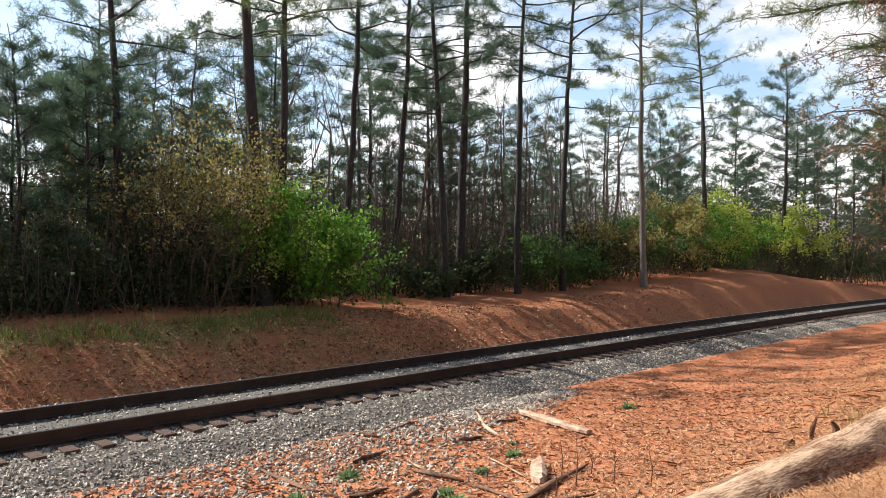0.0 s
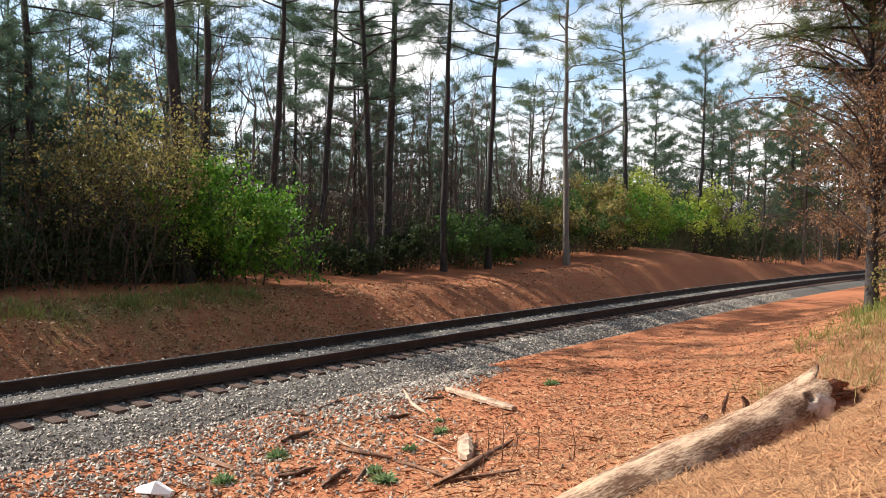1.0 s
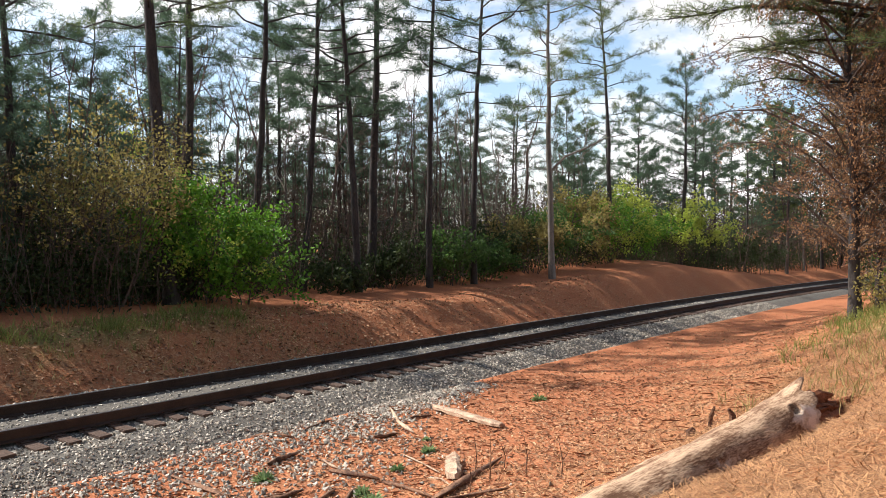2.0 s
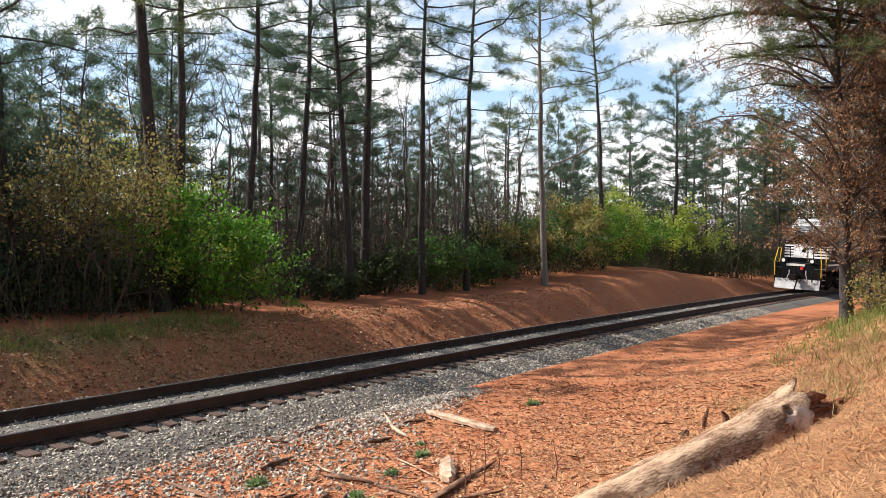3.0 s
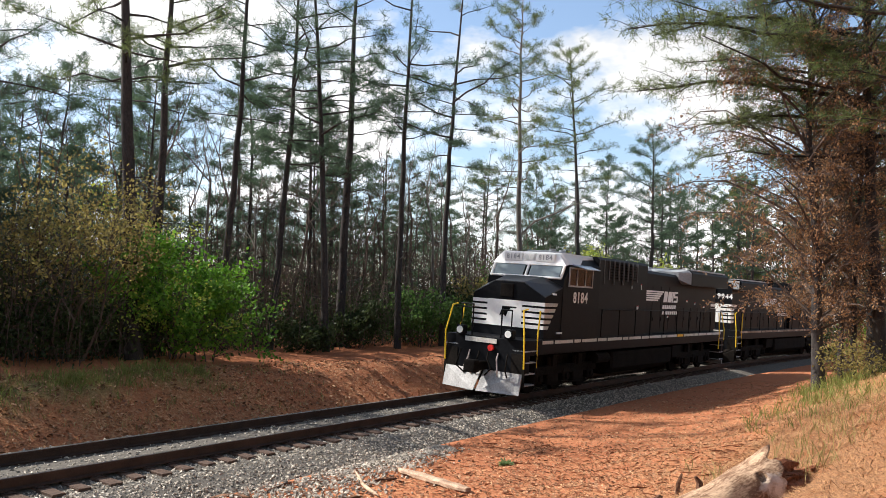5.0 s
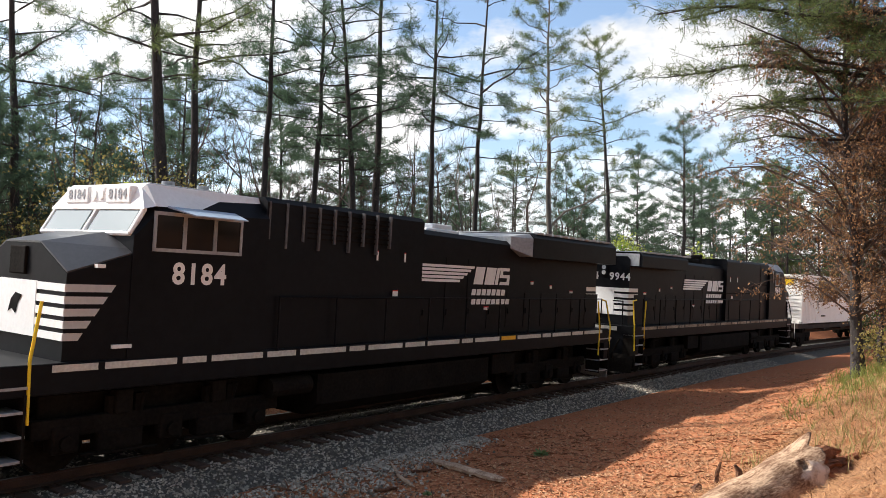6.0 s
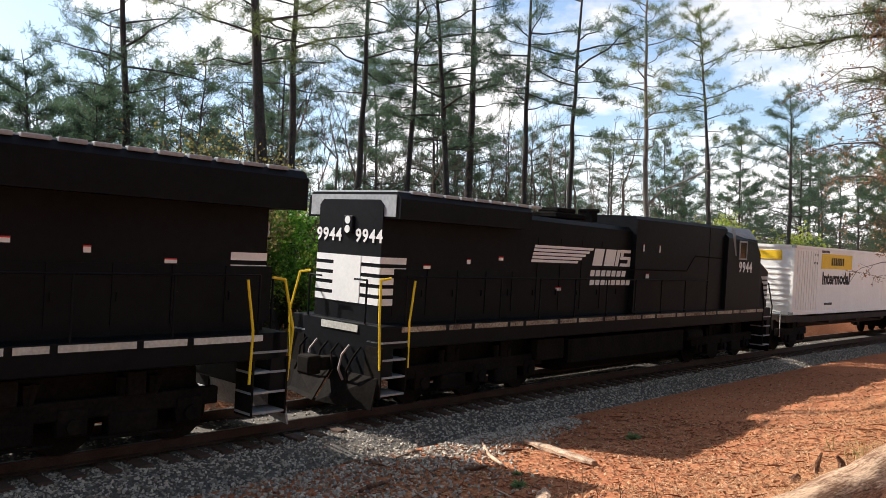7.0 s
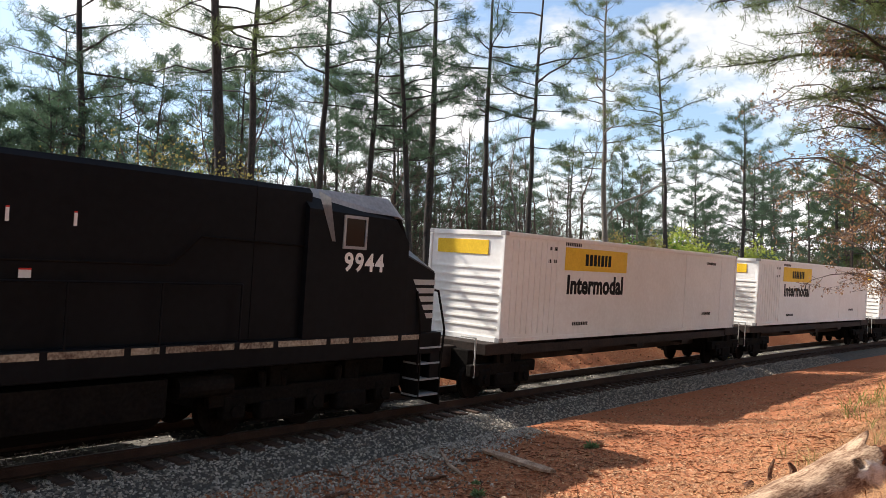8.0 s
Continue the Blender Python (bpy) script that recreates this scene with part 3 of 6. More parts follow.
def broadleaf(seed, name, height, spread, stems, leaf_mat, leaf_count, leaf_size, bark=M_TWIG, low=0.15, stem_radius=0.03, depth=4, trunk_up=0.0, gather=0.16, flat=1.0):
    """A branching shrub or small tree: forking stems to fine twigs, with leaves strewn along the twigs."""
    rnd = random.Random(seed)
    rng = np.random.default_rng(seed)
    plant = new(name)
    wood = Soup()
    ends = []

    def grow(p, d, ln, r, level):
        pts = [p]
        for j in range(3):
            d = (d + Vector((rnd.gauss(0, 0.14), rnd.gauss(0, 0.14), rnd.gauss(0.03, 0.10)))).normalized()
            pts.append(pts[-1] + d * ln / 3)
        wood.tube(pts, [r, r * 0.85, r * 0.7, r * 0.55], 6 if level < 2 else 3)
        if level >= 1 or not trunk_up:
            ends.extend(pts[1:])
        if level < depth:
            for _ in range(rnd.choice((2, 3, 3))):
                q = pts[rnd.choice((1, 2, 3, 3))]
                nd = (d + Vector((rnd.gauss(0, 0.55), rnd.gauss(0, 0.55), rnd.gauss(0.05, 0.35)))).normalized()
                grow(q, nd, ln * rnd.uniform(0.55, 0.82), r * 0.52, level + 1)
    for k in range(stems):
        a = 6.28 * k / stems + rnd.uniform(-0.4, 0.4)
        out = spread / height * rnd.uniform(0.2, 1.0) * 0.9
        d = Vector((math.cos(a) * out, math.sin(a) * out, 1)).normalized()
        base = Vector((math.cos(a) * 0.12 * stems ** 0.5, math.sin(a) * 0.12 * stems ** 0.5, -0.1))
        if trunk_up:
            wood.tube([base, base + Vector((0.03, 0.02, trunk_up * 0.5)), base + Vector((0, 0, trunk_up))], [stem_radius * 1.35, stem_radius * 1.15, stem_radius], 8)
            base = base + Vector((0, 0, trunk_up))
        grow(base, d, (height - trunk_up) * 0.36, stem_radius, 0)
    wood.link("trunk" if trunk_up else "stem", bark, plant)
    if leaf_count:
        e = np.array([tuple(p) for p in ends if p.z > low * height])
        idx = rng.integers(0, len(e), leaf_count)
        c = e[idx] + rng.normal(size=(leaf_count, 3)) * gather * np.array([1.0, 1.0, flat])
        crown = Soup()
        crown.arrays(leaves(rng, c, leaf_size), LEAF_FACES)
        crown.link("crown", leaf_mat, plant)
    return plant


def stand(tree, x, y, lean=(0, 0), turn=0.0, size=1.0, sink=0.12):
    """Puts a tree on the ground, leaning by so much sideways for each metre up."""
    up = Vector((lean[0], lean[1], 1)).normalized()
    m = Matrix.Translation((x, y, gz(x, y) - sink)) @ Vector((0, 0, 1)).rotation_difference(up).to_matrix().to_4x4() @ Matrix.Rotation(turn, 4, "Z") @ Matrix.Diagonal((size, size, size, 1))
    return m


def place(tree, *a, **k):
    tree.matrix_basis = stand(tree, *a, **k)
    return tree


def build_forest():
    rnd = random.Random(3)
    # the tall trunks along the forest's edge: x, y, lean x, lean y, trunk radius, height, lowest limbs
    tall = [(-9.60, 25.24, -0.038, -0.015, 0.15, 16.5, 7.0), (-5.60, 25.90, -0.06, -0.017, 0.24, 17.0, 8.2), (-5.45, 28.48, 0.012, 0.0, 0.17, 17.5, 8.0),
            (-3.95, 31.75, 0.040, 0.005, 0.15, 18.5, 8.6), (-2.05, 32.93, 0.038, 0.002, 0.14, 18.5, 7.4), (0.17, 33.0, -0.070, 0.0, 0.15, 18.0, 7.0),
            (0.68, 35.6, 0.020, 0.0, 0.21, 19.0, 6.8), (3.27, 35.9, 0.025, 0.0, 0.15, 18.5, 9.0), (5.5, 37.6, 0.043, -0.007, 0.15, 18.0, 8.5),
            (10.0, 40.8, -0.008, 0.0, 0.17, 18.0, 7.5), (15.8, 49.5, -0.040, 0.012, 0.16, 18.0, 8.5)]
    for k, (x, y, lx, ly, r, h, c) in enumerate(tall):
        # pine 9 takes paler bark: the sun on its trunk is put into the colour
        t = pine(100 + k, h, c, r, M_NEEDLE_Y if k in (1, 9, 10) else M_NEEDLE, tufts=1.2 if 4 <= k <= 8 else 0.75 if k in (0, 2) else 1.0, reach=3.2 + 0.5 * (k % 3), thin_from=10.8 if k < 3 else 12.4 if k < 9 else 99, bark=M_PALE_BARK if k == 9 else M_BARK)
        if k == 9:
            limb = Soup()
            limb.tube([Vector((0, 0, 5.6)), Vector((0.7, -0.1, 6.3)), Vector((1.7, -0.3, 6.7)), Vector((2.7, -0.4, 7.2)), Vector((3.8, -0.5, 7.4))], [0.07, 0.06, 0.05, 0.035, 0.015], 6)
            limb.link("limb", M_PALE_BARK, t, "long bare limb")
        place(t, x, y, (lx, ly))
        tagged(t, "tall slender pine with bare dark trunk and thin needled crown" if k != 9 else "tall pine with bark paled for sunlight beside young green shrubs",
               "pine tree", group="pines at the forest edge")
    t = pine(140, 15.5, 2.5, 0.17, tufts=1.5, reach=3.6)
    place(t, 23.5, 57.2, (0.019, -0.008))
    tagged(t, "full conical pine with limbs far down its trunk", "pine tree", group="pines at the forest edge")
    # younger pines and the woods behind
    kinds = [pine(200, 8.5, 1.0, 0.08, tufts=1.7, reach=2.3, width=0.019, fine=8), pine(201, 11.0, 1.6, 0.09, tufts=1.6, reach=2.5, width=0.019, fine=8), pine(202, 13.0, 5.0, 0.12, tufts=1.3, reach=3.2, width=0.019, fine=8),
             pine(203, 12.0, 4.5, 0.13, tufts=1.2, reach=3.6, width=0.022, fine=8), pine(204, 17.0, 9.0, 0.16, tufts=0.9, reach=3.2, width=0.022, fine=8)]
    spots = []
    def free(x, y, gap):
        return all((x - a) ** 2 + (y - b) ** 2 > gap * gap for a, b in spots)
    used = [False] * len(kinds)
    def add(k, x, y, label, group):
        lean = (rnd.uniform(-0.03, 0.03), rnd.uniform(-0.03, 0.03))
        turn, size = rnd.uniform(0, 6.28), rnd.uniform(0.85, 1.15)
        m = stand(None, x, y, lean, turn, size)
        if used[k]:
            t = copy_thing(kinds[k], m)
        else:
            t, used[k] = kinds[k], True
            t.matrix_basis = m
        tagged(t, label, "pine tree", group=group)
        spots.append((x, y))
    for s, n, k in [(16, 12, 0), (19, 15, 0), (14, 15, 0), (12, 12.5, 0), (22, 17, 1), (28, 17, 1), (30, 16, 2), (34, 18, 1), (24, 21, 1), (20, 21, 1), (16, 20, 0), (37, 16, 0),
                    (41, 17, 1), (13, 18, 0), (10, 13, 0), (18, 25, 3), (27, 25, 2), (11, 16, 0), (36, 19, 2), (50, 13, 1), (57, 12, 1), (62, 10, 2), (66, 8, 1), (70, 6, 2), (73, 9, 1), (78, 7, 3), (68, 12, 2),
                    (82, 5, 2), (88, 9, 3), (76, 14, 3), (94, 5, 2), (60, 18, 2), (53, 20, 2), (47, 20, 2)]:
        p = on_track(s + rnd.uniform(-0.8, 0.8), n + rnd.uniform(-0.8, 0.8), 0)
        add(k, p.x, p.y, "young pine with dark green needles in the shaded woods", "young pines in the woods")
    for _ in range(10):
        s, n = rnd.uniform(4, 58), 10.5 + 14 * rnd.random()
        p = on_track(s, n, 0)
        if free(p.x, p.y, 1.4):
            add(0 if s < 20 else rnd.choice((0, 0, 1)), p.x, p.y, "young pine with dark green needles in the shaded woods", "young pines in the woods")
    for s, n, k in [(7, 9.5, 0), (9, 10.5, 0), (10.5, 9.6, 0), (6, 11, 0), (8, 12.5, 0), (11.5, 11.2, 0), (12.5, 13.5, 0), (5, 13, 0)]:
        p = on_track(s, n, 0)
        add(k, p.x, p.y, "dense young evergreen pine at the dark forest edge", "young pines in the woods")
    tries = 0
    count = 0
    while count < 52 and tries < 4000:
        tries += 1
        s, n = rnd.uniform(8, 130), rnd.uniform(24, 75)
        p = on_track(s, n, 0)
        if p.y < 20 or abs(math.atan2(p.x, p.y) - 0.05) > 0.85 or not free(p.x, p.y, 3.0):
            continue
        add(rnd.choice((2, 3, 3, 3, 4)), p.x, p.y, "pine deep in the woods, dim and slender", "pines deep in the woods")
        count += 1
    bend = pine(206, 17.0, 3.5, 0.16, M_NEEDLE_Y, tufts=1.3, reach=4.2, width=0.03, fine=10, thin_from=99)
    for k, (s, n, size) in enumerate([(73, 8, 0.85), (80, 11, 1.0), (84, 7, 0.9), (91, 9, 1.05), (98, 7.5, 1.0), (88, 15, 1.1), (106, 9, 1.0)]):
        p = on_track(s, n, 0)
        m = stand(None, p.x, p.y, (rnd.uniform(-0.02, 0.02), 0), rnd.uniform(0, 6.28), size)
        if k == 0:
            bend.matrix_basis, t = m, bend
        else:
            t = copy_thing(bend, m)
        tagged(t, "pine where the railway bends away, sunlight put into its olive-green needles", "pine tree", group="pines at the bend")
    # leafless hardwoods between the pines
    bare = [broadleaf(300, "bare_tree", 11, 3.2, 1, None, 0, 0, M_TWIG, stem_radius=0.075, depth=5, trunk_up=2.5),
            broadleaf(301, "bare_tree", 8.5, 3.0, 2, None, 0, 0, M_TWIG, stem_radius=0.05, depth=5, trunk_up=1.0),
            broadleaf(302, "bare_tree", 13, 3.2, 1, None, 0, 0, M_PALE_BARK, stem_radius=0.08, depth=5, trunk_up=4.0)]
    first = [True] * 3
    for s, n, k in [(17.5, 10, 1), (22, 11, 0), (25, 10.5, 1), (28, 10, 0), (29.5, 13, 2), (31, 9, 0), (32.5, 12, 1), (34, 10, 2), (35, 14, 0), (37, 10, 1), (38.5, 9.5, 0), (40, 12, 2), (27, 15, 2), (43, 9.5, 1), (23, 14, 2), (19, 13, 0),
                    (48, 11, 2), (63, 6.5, 1), (69, 5.5, 0), (74, 6, 2), (80, 9, 0), (66, 12, 2), (85, 4.5, 0), (14, 11, 0), (30, 18, 2), (36, 17, 2), (21, 17, 0), (24, 18, 0), (26, 20, 1), (28, 22, 0), (31, 15, 0), (33, 20, 0), (35, 22, 1), (38, 16, 0), (40, 20, 0), (43, 15, 0), (18, 18, 0), (16, 16, 1), (29, 12, 1), (26, 12, 0), (46, 16, 1), (52, 15, 0)]:
        p = on_track(s, n, 0)
        m = stand(None, p.x, p.y, (rnd.uniform(-0.05, 0.05), rnd.uniform(-0.05, 0.05)), rnd.uniform(0, 6.28), rnd.uniform(0.85, 1.15))
        if first[k]:
            t, first[k] = bare[k], False
            t.matrix_basis = m
        else:
            t = copy_thing(bare[k], m)
        tagged(t, "leafless young hardwood with fine grey twigs", "tree", group="bare hardwoods in the woods")


def build_shrubs():
    rnd = random.Random(8)
    def put(t, s, n, label, size=1.0):
        p = on_track(s, n, 0)
        place(t, p.x, p.y, turn=rnd.uniform(0, 6.28), size=size)
        tagged(t, label, "shrub", group="shrubs at the forest edge")
    put(broadleaf(400, "shrub", 4.8, 1.5, 7, M_LEAF_G, 5600, 0.17, low=0.02, stem_radius=0.025, gather=0.17, flat=0.3), 16.5, 7.6, "bright fresh green leafy shrub at the forest edge")
    put(broadleaf(401, "shrub", 3.2, 1.1, 5, M_LEAF_G, 2600, 0.16, low=0.02, stem_radius=0.022, gather=0.17, flat=0.3), 17.6, 7.2, "bright fresh green leafy shrub at the forest edge")
    put(broadleaf(402, "shrub", 6.6, 3.6, 8, M_LEAF_O, 5200, 0.11, low=0.1, stem_radius=0.035, depth=5), 13.6, 8.2, "tall budding olive-yellow shrub with thin stems")
    put(broadleaf(403, "shrub", 5.4, 2.6, 6, M_LEAF_O, 2200, 0.12, low=0.1, stem_radius=0.03, depth=5), 12.2, 9.0, "tall budding olive-yellow shrub with thin stems")
    put(broadleaf(404, "shrub", 6.4, 0.8, 2, M_LEAF_Y, 2500, 0.10, low=0.1, stem_radius=0.03), 16.2, 8.6, "narrow sapling with yellow-green young leaves")
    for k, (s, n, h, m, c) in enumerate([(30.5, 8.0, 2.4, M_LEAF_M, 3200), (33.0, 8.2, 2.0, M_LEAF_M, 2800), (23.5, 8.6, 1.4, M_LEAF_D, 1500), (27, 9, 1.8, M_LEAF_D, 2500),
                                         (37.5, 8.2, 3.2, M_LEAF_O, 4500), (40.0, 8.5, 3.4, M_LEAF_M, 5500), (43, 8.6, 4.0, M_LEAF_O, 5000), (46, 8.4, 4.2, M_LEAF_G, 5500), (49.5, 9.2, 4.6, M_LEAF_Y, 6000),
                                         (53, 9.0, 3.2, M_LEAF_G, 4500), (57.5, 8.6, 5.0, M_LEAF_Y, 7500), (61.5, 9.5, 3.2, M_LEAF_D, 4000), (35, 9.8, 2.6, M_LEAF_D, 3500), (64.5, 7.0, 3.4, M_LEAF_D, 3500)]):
        t = broadleaf(420 + k, "shrub", h * 1.3, h * 0.95, 6, m, int(c * 0.9), 0.17, low=0.03, stem_radius=0.025, gather=0.12)
        put(t, s, n, {M_LEAF_G: "leafy green shrub on the clay bank", M_LEAF_M: "dim green leafy shrub at the shaded forest edge", M_LEAF_Y: "bright yellow-green young tree in new leaf", M_LEAF_O: "budding olive shrub at the forest edge",
                      M_LEAF_D: "evergreen shrub with its shade put into dark leaves"}[m])
    # the thicket under the trees, its dimness put into the leaf colour
    rng = np.random.default_rng(21)
    soup, twigs = Soup(), Soup()
    clumps = []
    for _ in range(620):
        s, n = rnd.uniform(4, 84), 8.8 + abs(rnd.gauss(0, 7.0))
        if s > 58:
            n = 7 + abs(rnd.gauss(0, 9))
        clumps.append((s, n, rnd.uniform(0.7, 2.7) * (1.4 if s < 15 else 1.0)))
    clumps += [(rnd.uniform(6, 16.5), rnd.uniform(7.8, 9.6), rnd.uniform(0.9, 2.2)) for _ in range(60)]
    cs = []
    for s, n, h in clumps:
        p = on_track(s, n, 0)
        g = gz(p.x, p.y)
        k = int(110 * h)
        q = rng.normal(size=(k, 3)) * np.array([0.75, 0.75, 0.32 * h])
        q[:, 2] = np.abs(q[:, 2] + 0.5 * h)
        cs.append(q + np.array([p.x, p.y, g]))
        for _ in range(7):
            b = Vector((p.x + rnd.gauss(0, 0.6), p.y + rnd.gauss(0, 0.6), g - 0.05))
            e = b + Vector((rnd.gauss(0, 0.4), rnd.gauss(0, 0.4), h * rnd.uniform(0.7, 1.7)))
            twigs.tube([b, b.lerp(e, 0.5) + Vector((rnd.gauss(0, 0.1), rnd.gauss(0, 0.1), 0)), e], [0.016, 0.011, 0.004], 3)
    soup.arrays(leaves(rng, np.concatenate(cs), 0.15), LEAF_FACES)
    tagged(soup.link("undergrowth", M_LEAF_D), "tangled evergreen undergrowth beneath the pines, coloured dark for shade", "undergrowth", kind="stuff")
    tagged(twigs.link("undergrowth_stems", M_TWIG), "thin bare stems standing in the undergrowth", "undergrowth", kind="stuff")
    # leafless saplings and twigs that fill the woods
    stems = Soup()
    count = 2600
    s, n = rng.uniform(6, 120, count), 9.5 + 45 * rng.random(count) ** 1.2
    far_end = s > 62
    n[far_end] = rng.uniform(5.5, 40, far_end.sum())
    base = np.array([on_track(a, b, 0) for a, b in zip(s, n)])
    base[:, 2] = ground_height(base[:, 0], base[:, 1]) - 0.1
    h = rng.uniform(2.5, 8.5, (count, 1))
    top = base + np.concatenate([rng.normal(size=(count, 2)) * 0.09, np.ones((count, 1))], 1) * h
    stems.rods(base, top, rng.uniform(0.018, 0.045, count), 0.006)
    each = 11
    u = rng.uniform(0.25, 0.95, (count * each, 1))
    p = np.repeat(base, each, 0) * (1 - u) + np.repeat(top, each, 0) * u
    q = p + rng.normal(size=p.shape) * np.array([0.55, 0.55, 0.25]) + np.array([0, 0, 0.55])
    stems.rods(p, q, 0.011, 0.005)
    each = 3
    u = rng.uniform(0.3, 1.0, (len(p) * each, 1))
    a = np.repeat(p, each, 0) * (1 - u) + np.repeat(q, each, 0) * u
    stems.rods(a, a + rng.normal(size=a.shape) * np.array([0.28, 0.28, 0.2]) + np.array([0, 0, 0.2]), 0.007, 0.004)
    tagged(stems.link("bare_saplings", M_TWIG), "dense leafless brown saplings filling the woods", "saplings", kind="stuff")
    # distant crowns that close the woods
    far = Soup()
    c = []
    for k in range(1900):
        if k < 1300:
            s, n = rnd.uniform(0, 190), rnd.uniform(34, 100)
        elif k < 1700:
            s, n = rnd.uniform(84, 190), rnd.uniform(6, 40)
        else:
            s, n = rnd.uniform(60, 190), rnd.uniform(-45, -9)
        p = on_track(s, n, 0)
        h = 7.6 * rnd.random() ** 1.3
        c.append(rng.normal(size=(70, 3)) * np.array([1.8, 1.8, 0.9]) + np.array([p.x, p.y, gz(p.x, p.y) + h]))
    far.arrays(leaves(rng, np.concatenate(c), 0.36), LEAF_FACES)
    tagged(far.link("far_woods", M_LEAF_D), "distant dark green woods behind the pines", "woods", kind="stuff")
# ---------------- the train ----------------
def text_mesh(name, words, height, mat, parent, m, bold=0.0, shear=0.0):
    cu = bpy.data.curves.new("lettering", "FONT")
    cu.body, cu.size, cu.align_x, cu.align_y = words, height / 0.7, "CENTER", "CENTER"
    cu.extrude, cu.offset, cu.shear, cu.resolution_u = 0.003, bold, shear, 3
    cu.space_character = 1.16 if words.isdigit() else 1.03
    tmp = bpy.data.objects.new("lettering", cu)
    me = bpy.data.meshes.new_from_object(tmp)
    bpy.data.objects.remove(tmp)
    bpy.data.curves.remove(cu)
    me.materials.clear()
    me.materials.append(mat)
    ob = new(name, me)
    ob.parent, ob.matrix_basis = parent, m
    return ob


def side_face(x, y, z):
    """A frame for flat marks on a vehicle's flank: to the right as one reads, up, and out."""
    k = 1 if y > 0 else -1
    return Matrix(((-k, 0, 0, x), (0, 0, k, y), (0, 1, 0, z), (0, 0, 0, 1)))


def end_face(x, y, z, k):
    return Matrix(((0, 0, k, x), (k, 0, 0, y), (0, 1, 0, z), (0, 0, 0, 1)))


def flat_bar(bm, x0, x1, y, z0, z1, slant=0.0, thick=0.006):
    """A painted bar on a flank at y, its upper edge shifted by slant."""
    k = 1 if y > 0 else -1
    a = [bm.verts.new(p) for p in ((x0, y, z0), (x1, y, z0), (x1 + slant, y, z1), (x0 + slant, y, z1))]
    b = [bm.verts.new(v.co + Vector((0, k * thick, 0))) for v in a]
    bm.faces.new(a)
    bm.faces.new(b)
    for i in range(4):
        bm.faces.new((a[i], a[(i + 1) % 4], b[(i + 1) % 4], b[i]))


AXLES = []


def truck(parent, x, axle_gap, axles, wheel_r=0.53):
    bm = bmesh.new()
    half = axle_gap * (axles - 1) / 2
    for y in (-1.12, 1.12):
        box(bm, x - half - 0.55, x + half + 0.55, y - 0.09, y + 0.09, 0.62, 0.92, 0.03)
        for k in range(axles):
            ax = x - half + k * axle_gap
            box(bm, ax - 0.24, ax + 0.24, y - 0.13, y + 0.13, 0.36, 0.80, 0.05)
            cyl(bm, (ax, y - 0.18, 0.53), (ax, y + 0.20, 0.53), 0.12, 12)
            if k < axles - 1:
                for dx in (0.65, 1.15):
                    cyl(bm, (ax + dx, y, 0.88), (ax + dx, y, 1.2), 0.09, 8)
        for k in range(axles - 1):
            mx = x - half + (k + 0.5) * axle_gap
            box(bm, mx - 0.42, mx + 0.42, y - 0.16, y + 0.12, 0.30, 0.66, 0.05)
            cyl(bm, (mx - 0.3, y, 0.66), (mx - 0.42, y * 1.06, 1.22), 0.07, 8)
            cyl(bm, (mx - 0.7, y * 1.08, 0.26), (mx + 0.7, y * 1.08, 0.30), 0.03, 6)
            box(bm, mx - 0.16, mx + 0.16, y - 0.05, y + 0.16, 0.90, 1.30, 0.03)
    box(bm, x - half - 0.3, x + half + 0.3, -0.9, 0.9, 0.45, 1.25, 0.03)
    t = part("truck", bm, M_UNDER, parent, "grimy cast steel truck")
    for k in range(axles):
        ax = x - half + k * axle_gap
        bm = bmesh.new()
        cyl(bm, (0, -0.85, 0), (0, 0.85, 0), 0.09, 10)
        for y in (-0.78, 0.78):
            cyl(bm, (0, y - 0.065, 0), (0, y + 0.065, 0), wheel_r, 28)
            cyl(bm, (0, y - 0.075 * (1 if y > 0 else -1), 0), (0, y - 0.055 * (1 if y > 0 else -1), 0), wheel_r + 0.03, 28)
            for a in range(6):
                c = Vector((math.cos(a * 1.047), 0, math.sin(a * 1.047))) * wheel_r * 0.6
                cyl(bm, c + Vector((0, y - 0.07, 0)), c + Vector((0, y + 0.07, 0)), 0.05, 6)
        w = part("wheelset", bm, M_UNDER, t)
        w.matrix_basis = pose(ax, 0, wheel_r)
        AXLES.append((w, ax, wheel_r, parent))
    return t


def hull(bm, sections):
    """Closed skin over matching cross-sections, each a list of (x, y, z)."""
    rings = [[bm.verts.new(p) for p in sec] for sec in sections]
    k = len(rings[0])
    for a, b in zip(rings[:-1], rings[1:]):
        for i in range(k):
            bm.faces.new((a[i], a[(i + 1) % k], b[(i + 1) % k], b[i]))
    bm.faces.new(rings[0][::-1])
    bm.faces.new(rings[-1])


def across(x, half, z0, z1, chamfer=0.12, top=None):
    t = half - chamfer if top is None else top
    return [(x, -half, z0), (x, half, z0), (x, half, z1 - chamfer), (x, t, z1), (x, -t, z1), (x, -half, z1 - chamfer)]


def handrail(parent, pts, mat, r=0.022, name="handrail", label=""):
    bm = bmesh.new()
    pipe(bm, [Vector(p) for p in pts], r, 8)
    return part(name, bm, mat, parent, label)


